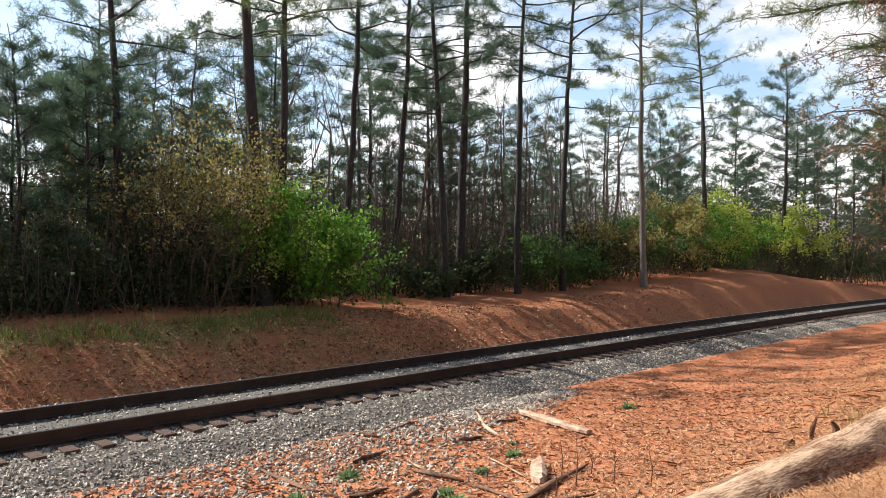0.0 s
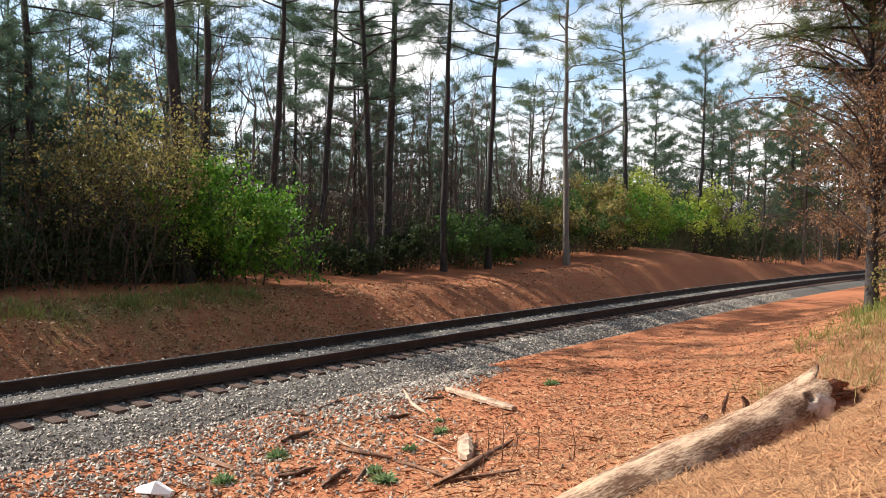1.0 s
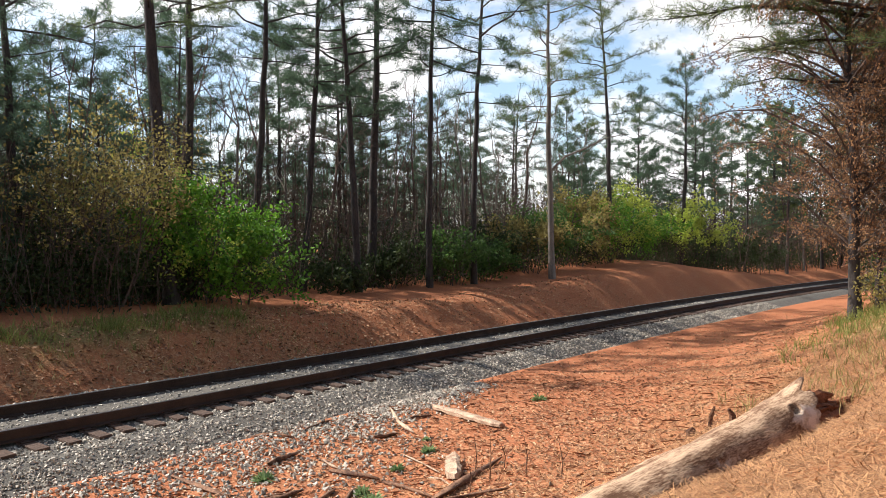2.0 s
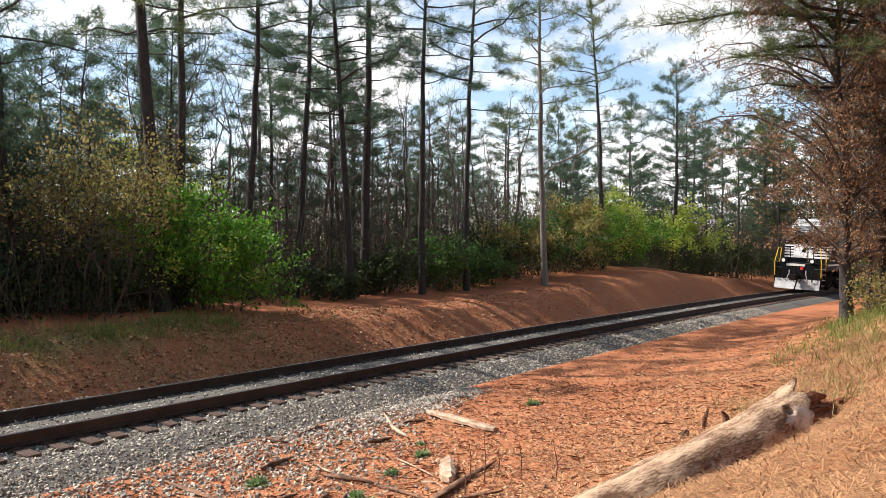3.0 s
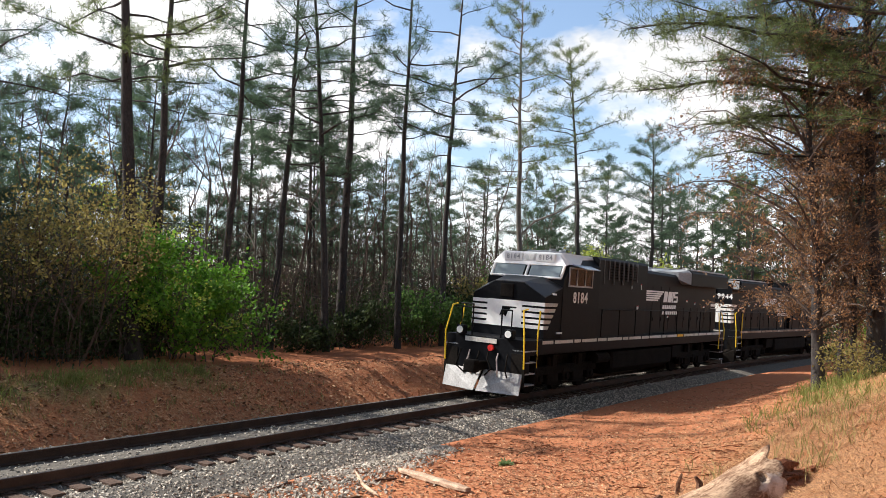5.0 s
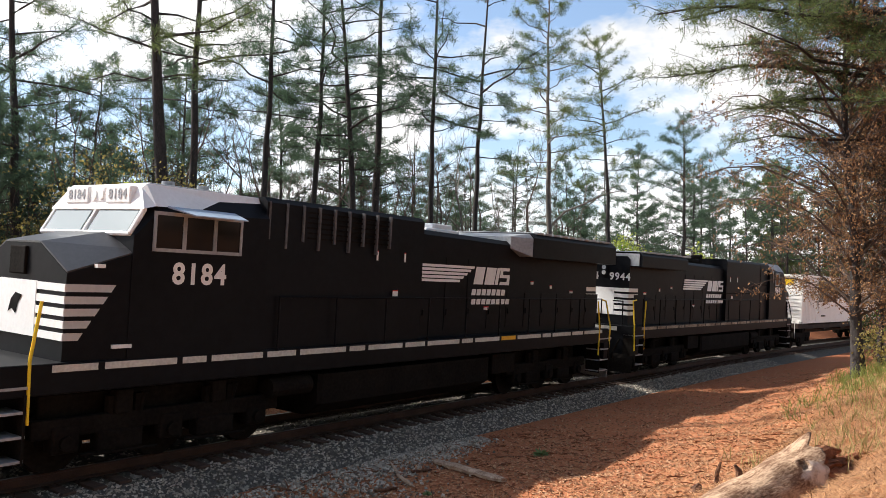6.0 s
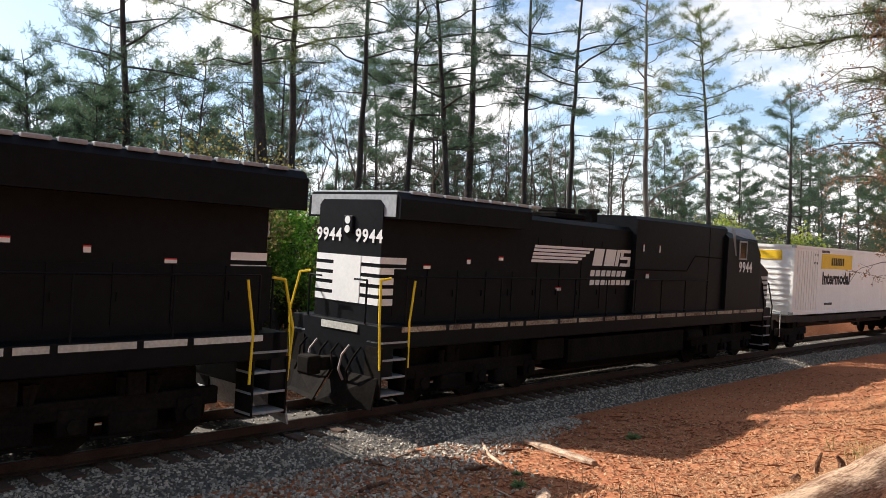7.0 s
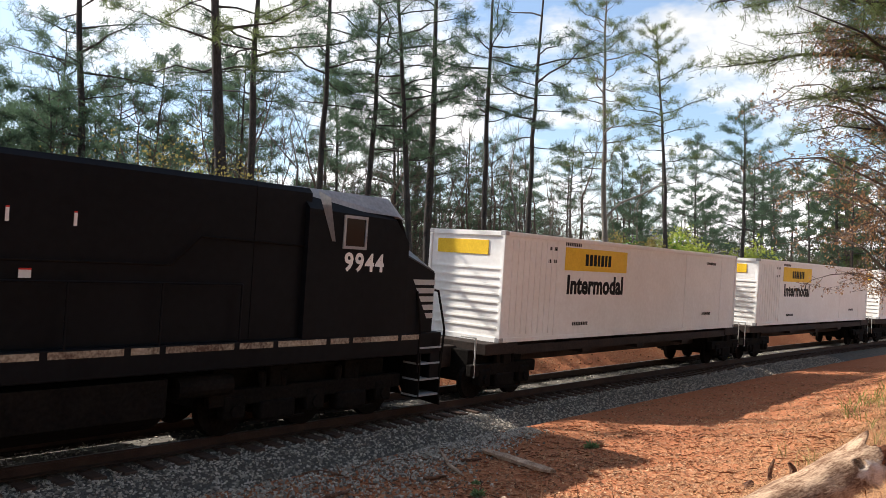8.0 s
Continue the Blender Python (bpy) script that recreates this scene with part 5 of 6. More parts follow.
        for y in (-0.92, 0.92) if modern and k > 0 else ():
            bm = bmesh.new()
            box(bm, ex - 0.12, ex + 0.12, y - 0.15, y + 0.15, 1.84, 2.14, 0.03)
            lamp = part("ditch_light", bm, M_BLACK, loco)
            bm = bmesh.new()
            cyl(bm, (ex + 0.12 * k, y, 1.99), (ex + 0.145 * k, y, 1.99), 0.115, 18)
            part("lens", bm, M_LENS, lamp)
        bm = bmesh.new()
        box(bm, ex - 0.02, ex + 0.03, -0.75, 0.45, 1.64, 1.79)
        part("anticlimber", bm, M_SILL, loco)
    bm = bmesh.new()
    cyl(bm, (10.26, 0.28, 1.5), (10.36, 0.28, 1.5), 0.10, 16)
    part("marker_fitting", bm, M_RED, loco, "red round fitting")
    return loco


def container():
    box_ob = new("shipping_container")
    tagged(box_ob, "long white intermodal container with a yellow sign panel", "container", group="containers on the train")
    L, Wd, z0, z1 = 8.05, 1.295, 1.45, 4.35
    bm = bmesh.new()
    box(bm, -L + 0.04, L - 0.04, -Wd + 0.03, Wd - 0.03, z0 + 0.05, z1 - 0.03)
    body = part("body", bm, M_BOX, box_ob)
    bm = bmesh.new()
    for y in (-Wd, Wd):
        for z in (z0, z1 - 0.12):
            box(bm, -L, L, min(y, y * 0.95), max(y, y * 0.95), z, z + 0.12, 0.01)
        for x in (-L, L - 0.14):
            box(bm, x, x + 0.14, min(y, y * 0.93), max(y, y * 0.93), z0, z1, 0.01)
    for x in (-L, L - 0.07):
        for z in (z0, z1 - 0.12):
            box(bm, x, x + 0.07, -Wd * 0.95, Wd * 0.95, z, z + 0.12)
    part("frame", bm, M_BOX, box_ob)
    for y in (-Wd, Wd):
        for i in range(9):
            x = L - 0.45 - i * 0.27
            bm = bmesh.new()
            box(bm, x - 0.05, x + 0.05, min(y * 0.975, y * 0.992), max(y * 0.975, y * 0.992), z0 + 0.2, z1 - 0.2, 0.01)
            part("rib", bm, M_BOX, box_ob)
        for x in (5.45, -3.2, -6.5):
            bm = bmesh.new()
            box(bm, x - 0.02, x + 0.02, min(y * 0.975, y * 0.985), max(y * 0.975, y * 0.985), z0 + 0.12, z1 - 0.12)
            part("rib", bm, M_BOX, box_ob)
        k = 1 if y > 0 else -1
        cx = 3.2 * k
        bm = bmesh.new()
        yy = y * 0.978
        box(bm, cx - 1.85, cx + 1.85, min(yy, yy + 0.012 * k), max(yy, yy + 0.012 * k), 3.42, 4.08)
        sign = part("sign_panel", bm, M_SIGN, box_ob, "yellow sign panel with dark bars")
        bm = bmesh.new()
        q = cx - 0.80
        for i in range(7):
            w = 0.16 if i in (1, 3) else 0.20
            flat_bar(bm, q, q + w * 0.85, yy + 0.013 * k, 3.58, 3.92 if i not in (1,) else 3.92)
            q += w + 0.04
        part("sign_bar", bm, M_BLACK, sign)
        text_mesh("lettering", "Intermodal", 0.52, M_BLACK, box_ob, side_face(cx, yy + 0.003 * k, 2.98), bold=0.030)
        bm = bmesh.new()
        for x, z, n in ((3.6, 1.82, 9), (-5.6, 2.0, 8), (-5.9, 3.9, 9), (4.2, 4.12, 9), (5.5, 3.95, 4), (5.4, 3.6, 6)):
            for i in range(n):
                flat_bar(bm, (x + i * 0.1) * k, (x + i * 0.1 + 0.06) * k, yy, z, z + 0.10)
        tagged(part("marking", bm, M_UNDER, box_ob, "small dark marking bars"), kind="stuff")
    for i in range(8):
        z = z0 + 0.35 + i * 0.22
        bm = bmesh.new()
        box(bm, L - 0.04, L - 0.015, -Wd * 0.9, Wd * 0.9, z, z + 0.05)
        part("rib", bm, M_BOX, box_ob)
    bm = bmesh.new()
    box(bm, L - 0.05, L - 0.02, -1.0, 0.75, 3.72, 4.1)
    part("sign_panel", bm, M_SIGN, box_ob)
    for x in (-L, L - 0.17):
        for y in (-Wd, Wd - 0.15):
            for z in (z0, z1 - 0.11):
                bm = bmesh.new()
                box(bm, x - 0.004, x + 0.174, y - 0.004, y + 0.154, z - 0.004, z + 0.124, 0.015)
                part("corner_casting", bm, M_PLOW, box_ob)
    return box_ob


def flatcar():
    car = new("flatcar")
    tagged(car, "dark articulated container flatcar with grimy trucks", "railcar", group="flatcars of the train")
    bm = bmesh.new()
    box(bm, -9.2, 9.2, -0.32, 0.32, 0.75, 1.30, 0.02)
    box(bm, -8.6, -7.2, -1.3, 1.3, 1.15, 1.44, 0.02)
    box(bm, 7.2, 8.6, -1.3, 1.3, 1.15, 1.44, 0.02)
    for x in (-3.5, 0, 3.5):
        box(bm, x - 0.25, x + 0.25, -1.25, 1.25, 1.0, 1.3, 0.02)
    for y in (-1.22, 1.22):
        box(bm, -7.3, 7.3, y - 0.05, y + 0.05, 1.12, 1.36)
    part("spine", bm, M_CAR, car)
    for x in (-8.9, 8.9):
        for y in (-1.2, 1.2):
            handrail(car, [(x, y, 0.6), (x, y, 1.6), (x, y * 0.6, 1.6)], M_SILL, 0.02, "grab_iron")
    for x in (-7.6, 7.6):
        truck(car, x, 1.75, 2, 0.46)
    return car


def vehicle_pose(s, half, flip=False):
    a, b = on_track(s - half, 0, 0.002), on_track(s + half, 0, 0.002)
    fore = (a - b).normalized()
    yaw = math.atan2(fore.y, fore.x)
    m = Matrix.Translation((a + b) / 2) @ Matrix.Rotation(yaw, 4, "Z") @ Matrix.Rotation(math.asin(-fore.z), 4, "Y") @ Matrix.Rotation(-CANT, 4, "X")
    return m @ Matrix.Rotation(math.pi, 4, "Z") if flip else m


SPEED, ARRIVES = 17.4, 17.2
TRAIN = []


def build_train():
    lead = locomotive("8184", True, "black wide-cab diesel locomotive with white striped nose and plow")
    second = locomotive("9944", False, "black diesel locomotive running cab to the rear")
    TRAIN.append((lead, -36.25, 6.75, False))
    TRAIN.append((second, -12.85, 6.75, True))
    first_car, first_box = flatcar(), container()
    n_axles = len(AXLES)
    for k in range(4):
        c = first_car if k == 0 else copy_thing(first_car, Matrix())
        b = first_box if k == 0 else copy_thing(first_box, Matrix())
        TRAIN.append((c, 18.6 * k + 8.07, 7.6, False))
        TRAIN.append((b, 18.6 * k + 8.07, 7.6, False))


def motions():
    for thing, offset, half, flip in TRAIN:
        for wheel in [c for c in thing.children_recursive if c.name.startswith("wheelset")]:
            x, _, r = wheel.matrix_basis.translation
            turn = math.degrees(SPEED / r) * (-1 if flip else 1)
            walk(wheel, [(f / FPS, pose(x, 0, r, 0, turn * f / FPS, 0)) for f in range(8 * FPS + 1)])
        walk(thing, [(q / 4, vehicle_pose(ARRIVES + SPEED * (8 - q / 4) + offset, half, flip)) for q in range(33)])
# ---------------- things on the near bank ----------------
def rough_tube(soup, pts, radii, seed, seg=10, rough=0.12):
    rnd = random.Random(seed)
    start = soup.n
    soup.tube(pts, radii, seg)
    for i in range(start, soup.n):
        v = Vector(soup.v[i])
        soup.v[i] = tuple(v + Vector((rnd.gauss(0, 1), rnd.gauss(0, 1), rnd.gauss(0, 1))) * radii[min(len(radii) - 1, (i - start) // seg)] * rough)


def build_log():
    log = new("fallen_log")
    tagged(log, "fallen barkless log with a knot hole and rotten broken end", "log")
    a, b = Vector((1.72, 7.20, 0.02)), Vector((6.02, 10.52, 0.42))
    rnd = random.Random(2)
    bm = bmesh.new()
    d = (b - a).normalized()
    side = d.cross(Vector((0, 0, 1))).normalized()
    up = side.cross(d)
    length = (b - a).length
    rows, seg = 110, 56
    ring0, zone = [], []
    # knot holes: way along the log, angle round it, size, depth
    knots = ((0.885, 0.95, 0.085, 0.16), (0.50, 0.55, 0.06, 0.05), (0.63, 1.5, 0.05, 0.03))
    for i in range(rows + 1):
        t = i / rows
        c = a.lerp(b, t) + up * 0.03 * math.sin(t * 7) + side * 0.03 * math.sin(t * 5 + 1)
        r = 0.335 + 0.075 * t
        ring = []
        for k in range(seg):
            ang = 2 * math.pi * k / seg
            q = noise.noise(Vector((t * 7, math.cos(ang) * 1.3, math.sin(ang) * 1.3))) * 0.10 + noise.noise(Vector((t * 34, math.cos(ang) * 5, math.sin(ang) * 5))) * 0.02
            ridge = 0.012 * noise.noise(Vector((t * 3, ang * 5.0, 4.0)))
            dent = 0.0
            for at, turn, size, depth in knots:
                dd = math.hypot((t - at) * length / size, (ang - turn) * r / (size * 0.75))
                dent += depth * max(0.0, 1 - dd ** 4) - 0.22 * size * math.exp(-(dd - 1.4) ** 2 * 4)
            rr = r * (1 + q) + ridge - dent
            end = Vector()
            late = max(0.0, (t - 0.94) / 0.06)
            if late:
                spur = 0.42 * math.exp(-((ang - 1.9) / 0.28) ** 2) - 0.30 * math.exp(-((ang - 0.2) / 0.5) ** 2) + 0.20 * noise.noise(Vector((math.cos(ang) * 4, math.sin(ang) * 4, 1)))
                end = d * spur * late + up * 0.10 * late * math.exp(-((ang - 1.9) / 0.28) ** 2)
            ring.append(bm.verts.new(c + (side * math.cos(ang) + up * math.sin(ang)) * rr + end))
            zone.append(max(0.0, 0.72 * math.exp(-((t - 0.92) / 0.10) ** 2) * math.exp(-((ang - 0.45) / 0.55) ** 2)) + 0.42 * math.exp(-((t - 0.52) / 0.07) ** 2 - ((ang - 0.5) / 0.4) ** 2))
        if ring0:
            for k in range(seg):
                bm.faces.new((ring0[k], ring0[(k + 1) % seg], ring[(k + 1) % seg], ring[k]))
        ring0 = ring
    # the ragged wall of wood turns inwards at the break
    inner = [bm.verts.new(v.co.lerp(b - d * 0.35, 0.42)) for v in ring0]
    zone += [0.0] * seg
    for k in range(seg):
        bm.faces.new((ring0[k], ring0[(k + 1) % seg], inner[(k + 1) % seg], inner[k]))
    bm.faces.new(inner)
    trunk = part("trunk", bm, M_LOG, log, smooth=True)
    at = trunk.data.attributes.new("bleached", "FLOAT", "POINT")
    at.data.foreach_set("value", np.array(zone, dtype=np.float32))
    grain = Matrix((d, side, up)).transposed().to_4x4()
    grain.translation = a
    trunk.data.transform(grain.inverted())
    trunk.matrix_basis = grain
    # crumbling rotten core spilling out of the break
    core = Soup()
    for k in range(170):
        ang, q = rnd.uniform(0, 6.28), 0.33 * math.sqrt(rnd.random())
        p = b - d * 0.30 + (side * math.cos(ang) + up * math.sin(ang)) * q
        ln = rnd.uniform(0.5, 1.35) * (1.30 - 1.4 * q) * (1.25 if math.sin(ang) < 0.3 else 0.85)
        rough_tube(core, [p, p + d * ln * 0.6, p + d * ln + Vector((rnd.gauss(0, 0.05), rnd.gauss(0, 0.05), rnd.gauss(-0.05, 0.04)))], [0.07, rnd.uniform(0.04, 0.085), 0.02], k, 6, 0.3)
    for k in range(60):
        p = b + d * rnd.uniform(0.15, 0.95) + side * rnd.gauss(0.02, 0.16)
        p.z = gz(p.x, p.y) + rnd.uniform(0.0, 0.10)
        dd = Vector((rnd.gauss(0, 1), rnd.gauss(0, 1), rnd.gauss(0, 0.4))).normalized() * rnd.uniform(0.05, 0.14)
        rough_tube(core, [p - dd, p, p + dd], [0.02, rnd.uniform(0.03, 0.06), 0.015], k + 400, 6, 0.3)
    core.link("rotten_core", M_ROT, log, "crumbling red-brown heartwood")
    # the dark pocket behind the knot hole
    t, turn = knots[0][:2]
    bm = bmesh.new()
    p = a.lerp(b, t) + (side * math.cos(turn) + up * math.sin(turn)) * (0.335 + 0.075 * t - 0.165)
    bmesh.ops.create_icosphere(bm, subdivisions=2, radius=0.062, matrix=Matrix.Translation(p))
    part("knot_hole", bm, M_ROT, log, "dark knot hole")
    # upright stubs beside the log
    for x, y, h, r, lean in ((5.20, 11.55, 0.36, 0.032, 0.08), (5.62, 11.62, 0.22, 0.05, -0.10), (4.80, 11.30, 0.12, 0.06, 0.05)):
        s = Soup()
        g = gz(x, y)
        rough_tube(s, [Vector((x, y, g - 0.08)), Vector((x + lean * 0.3, y, g + h * 0.6)), Vector((x + lean, y, g + h))], [r * 1.2, r, r * 0.45], int(x * 100), 8, 0.2)
        tagged(s.link("stump", M_STICK), "short broken dead stub standing by the log", "stump", group="stubs by the log")


def plank(p0, p1, width, thick, mat, name, label, category, seed):
    rnd = random.Random(seed)
    a, b = Vector((*p0, gz(*p0))), Vector((*p1, gz(*p1)))
    d = (b - a)
    side = d.cross(Vector((0, 0, 1))).normalized()
    bm = bmesh.new()
    rings = []
    for i in range(13):
        t = i / 12
        c = a.lerp(b, t) + side * rnd.gauss(0, 0.012) + Vector((0, 0, thick * 0.5 + 0.02))
        w = width * (0.5 + rnd.uniform(-0.10, 0.08)) * (0.30 if i == 0 else 0.7 if i == 1 else 0.45 if i == 12 else 1)
        h = thick * (0.42 + rnd.uniform(-0.14, 0.12))
        rings.append([bm.verts.new(c + side * u * w + Vector((0, 0, v * h))) for u, v in ((-1, -1), (1, -1), (1.05, 0.4), (0.5, 1.1), (-0.4, 0.9), (-1, 0.5))])
    for r, q in zip(rings[:-1], rings[1:]):
        for k in range(6):
            bm.faces.new((r[k], r[(k + 1) % 6], q[(k + 1) % 6], q[k]))
    bm.faces.new(rings[0][::-1])
    bm.faces.new(rings[-1])
    me_ob = part(name, bm, mat, None)
    return tagged(me_ob, label, category)


def build_debris():
    plank((1.58, 16.08), (2.56, 14.02), 0.24, 0.10, M_WOOD, "split_log", "long split slab of pale weathered wood on the ground", "wood", 1)
    plank((1.30, 10.6), (1.45, 12.1), 0.20, 0.13, M_WOOD, "wood_chunk", "short pale chunk of split wood on the litter", "wood", 2)
    sticks = [((0.70, 16.2), (0.80, 15.0), (1.02, 14.05), 0.05, M_WOOD), ((1.05, 15.25), (1.2, 15.3), (1.45, 15.4), 0.05, M_STICK), ((-1.77, 14.42), (-1.4, 14.3), (-1.02, 14.03), 0.045, M_STICK),
              ((-0.9, 14.42), (-0.7, 14.8), (-0.45, 15.3), 0.035, M_STICK), ((0.33, 13.70), (0.5, 13.8), (0.74, 14.0), 0.06, M_STICK), ((-1.25, 12.2), (-1.05, 12.6), (-0.85, 13.0), 0.06, M_STICK),
              ((-3.97, 15.08), (-3.7, 15.0), (-3.45, 14.92), 0.03, M_STICK), ((-0.5, 12.6), (-0.4, 12.4), (-0.24, 12.05), 0.03, M_WOOD), ((-2.64, 14.25), (-2.5, 14.3), (-2.3, 14.42), 0.04, M_STICK),
              ((0.0, 15.44), (0.3, 15.45), (0.6, 15.36), 0.03, M_STICK), ((-2.55, 11.85), (-1.8, 10.9), (-1.0, 10.1), 0.045, M_STICK), ((-0.36, 11.8), (0.0, 11.5), (0.34, 11.2), 0.06, M_STICK),
              ((0.80, 9.6), (1.4, 10.5), (2.12, 11.7), 0.065, M_STICK), ((0.39, 11.1), (0.7, 10.6), (1.0, 9.95), 0.04, M_STICK), ((-1.1, 10.35), (-0.9, 10.5), (-0.7, 10.7), 0.05, M_STICK),
              ((-1.08, 10.5), (-0.85, 10.6), (-0.65, 10.75), 0.04, M_STICK), ((0.9, 9.7), (1.35, 9.9), (1.9, 10.0), 0.05, M_STICK), ((1.0, 11.2), (1.15, 10.8), (1.25, 10.4), 0.02, M_WOOD),
              ((0.75, 12.6), (1.0, 12.0), (1.2, 11.4), 0.02, M_WOOD), ((-0.15, 10.2), (-0.05, 10.6), (0.0, 10.9), 0.04, M_STICK), ((-0.55, 10.0), (-0.4, 10.4), (-0.25, 10.8), 0.05, M_STICK),
              ((0.9, 13.1), (1.3, 12.7), (1.6, 12.3), 0.015, M_STICK), ((2.1, 15.3), (2.25, 14.9), (2.35, 14.4), 0.05, M_WOOD)]
    for k, (a, b, c, r, m) in enumerate(sticks):
        s = Soup()
        pts = [Vector((p[0], p[1], gz(*p) + r * 0.5 + 0.01)) for p in (a, b, c)]
        fine = [pts[0], pts[0].lerp(pts[1], 0.5), pts[1], pts[1].lerp(pts[2], 0.5), pts[2]]
        rough_tube(s, fine, [r * 0.35, r * 0.7, r * 0.55, r * 0.6, r * 0.2], k, 8, 0.32)
        tagged(s.link("stick", m, smooth=True), "dead branch lying on the leaf litter" if m is M_STICK else "pale barkless stick lying on the litter", "stick", group="dead branches on the ground")
    for k, (x, y, r) in enumerate([(1.15, 12.68, 0.17), (3.79, 16.53, 0.22), (0.62, 11.8, 0.15), (-1.23, 11.3, 0.22), (0.22, 10.25, 0.26), (0.1, 10.65, 0.16), (-1.75, 10.2, 0.2), (1.2, 13.6, 0.1)]):
        rng = np.random.default_rng(50 + k)
        n = 190
        d = unit(rng.normal(size=(n, 3)) * np.array([1, 1, 0.35]) + np.array([0, 0, 0.35])) * r * rng.uniform(0.35, 1.0, (n, 1))
        w = unit(np.cross(d, rng.normal(size=(n, 3)))) * 0.016
        root = np.array([x, y, gz(x, y) + 0.01])
        v, f = [root], []
        for i in range(n):
            v += [root + d[i] * 0.6 + w[i], root + d[i], root + d[i] * 0.6 - w[i]]
            f.append((0, 3 * i + 1, 3 * i + 2, 3 * i + 3))
        tagged(mesh_object("weed", v, f, M_WEED), "low green feathery weed growing in the litter", "weed", group="weeds on the ground")
    s = Soup()
    rough_tube(s, [Vector((-2.72, 9.98, gz(-2.7, 10) + 0.05)), Vector((-2.5, 9.9, gz(-2.5, 9.9) + 0.09)), Vector((-2.28, 9.82, gz(-2.3, 9.8) + 0.04))], [0.05, 0.09, 0.04], 77, 8, 0.2)
    tagged(s.link("rock", M_WHITE), "pale white stone on the gravel", "rock")


def build_litter():
    rng = np.random.default_rng(31)
    soup = Soup()
    count = 62000
    s = rng.uniform(3, 40, count) ** 1.0
    n = rng.uniform(-12.5, -3.0, count)
    keep = rng.random(count) < np.interp(s, [4, 14, 22, 40], [0.9, 1.0, 0.6, 0.3]) * np.interp(n, [-12, -11, -9.5, -6, -3.2], [0.1, 0.25, 1, 0.8, 0.35])
    s, n = s[keep], n[keep]
    xy = np.array([on_track(a, b, 0)[:2] for a, b in zip(s, n)])
    p = np.column_stack([xy, ground_height(xy[:, 0], xy[:, 1]) + 0.012])
    def flat(p, size, tilt=0.35):
        k = len(p)
        a = rng.uniform(0, 6.28, k)
        d = unit(np.stack([np.cos(a), np.sin(a), rng.normal(0, tilt, k)], 1))
        w = unit(np.cross(d, np.array([0, 0, 1.0]) + rng.normal(size=(k, 3)) * tilt))
        sz = size * rng.uniform(0.5, 1.4, (k, 1))
        lift = np.array([0, 0, 0.012])
        return np.stack([p - d * sz * 0.5, p + w * sz * 0.3 + lift, p + d * sz * 0.5, p - w * sz * 0.3 + lift], 1)
    soup.arrays(flat(p, 0.062), LEAF_FACES)
    # litter on the far bank
    count = 9000
    s, n = rng.uniform(4, 40, count), rng.uniform(3.0, 6.2, count)
    keep = rng.random(count) < np.interp(s, [4, 16, 26, 40], [1, 1, 0.6, 0.25])
    xy = np.array([on_track(a, b, 0)[:2] for a, b in zip(s[keep], n[keep])])
    p = np.column_stack([xy, ground_height(xy[:, 0], xy[:, 1]) + 0.015])
    soup.arrays(flat(p, 0.10, 0.5), LEAF_FACES)
    tagged(soup.link("leaf_litter", M_LITTER), "scattered dry brown leaves and bark chips", "leaf litter", kind="stuff")
    # twigs and bark shreds mixed into the litter
    twigs = Soup()
    count = 3400
    s, n = 3 + 15 * rng.random(count) ** 1.4, rng.uniform(-10.2, -3.1, count)
    xy = np.array([on_track(a, b, 0)[:2] for a, b in zip(s, n)])
    p = np.column_stack([xy, ground_height(xy[:, 0], xy[:, 1]) + 0.018])
    a = rng.uniform(0, 6.28, count)
    ln = 0.06 + 0.34 * rng.random((count, 1)) ** 2.5
    d = np.stack([np.cos(a), np.sin(a), rng.normal(0, 0.10, count)], 1) * ln
    mid = p + d * 0.5 + rng.normal(size=p.shape) * np.array([0.02, 0.02, 0.008])
    r = rng.uniform(0.004, 0.012, count)
    twigs.rods(p, mid, r, r)
    twigs.rods(mid, p + d, r, r * 0.5)
    tagged(twigs.link("twig_litter", M_ROT), "dark broken twigs and bark shreds in the litter", "twigs", kind="stuff")
    # thin dead stalks that stand up from the litter
    stalks = Soup()
    for x, y, h in ((1.62, 10.9, 0.55), (1.75, 10.5, 0.7), (2.25, 10.6, 0.5), (1.2, 12.9, 0.3), (2.05, 11.1, 0.35), (1.45, 10.2, 0.4), (0.1, 13.6, 0.25), (2.6, 10.1, 0.45)):
        g = gz(x, y)
        stalks.tube([(x, y, g - 0.03), (x + 0.02, y, g + h * 0.5), (x - 0.03 + 0.1 * (h - 0.4), y, g + h)], [0.010, 0.007, 0.003], 5)
        stalks.tube([(x + 0.02, y, g + h * 0.5), (x + 0.12, y + 0.02, g + h * 0.8)], [0.005, 0.002], 4)
    tagged(stalks.link("dead_stalks", M_STICK), "thin dead stalks standing in the litter", "stalks", kind="stuff")
    # pine straw on the bank by the log
    straw = Soup()
    count = 72000
    s, n = rng.uniform(3.5, 21, count), -14.6 + 4.7 * rng.random(count) + np.where(rng.random(count) < 0.22, rng.uniform(0, 3.5, count), 0)
    xy = np.array([on_track(a, b, 0)[:2] for a, b in zip(s, n)])
    p = np.column_stack([xy, ground_height(xy[:, 0], xy[:, 1]) + 0.02])
    a = rng.uniform(0, 6.28, count)
    d = np.stack([np.cos(a), np.sin(a), rng.normal(0, 0.25, count)], 1) * rng.uniform(0.10, 0.28, (count, 1))
    w = np.stack([-np.sin(a), np.cos(a), np.zeros(count)], 1) * 0.0042
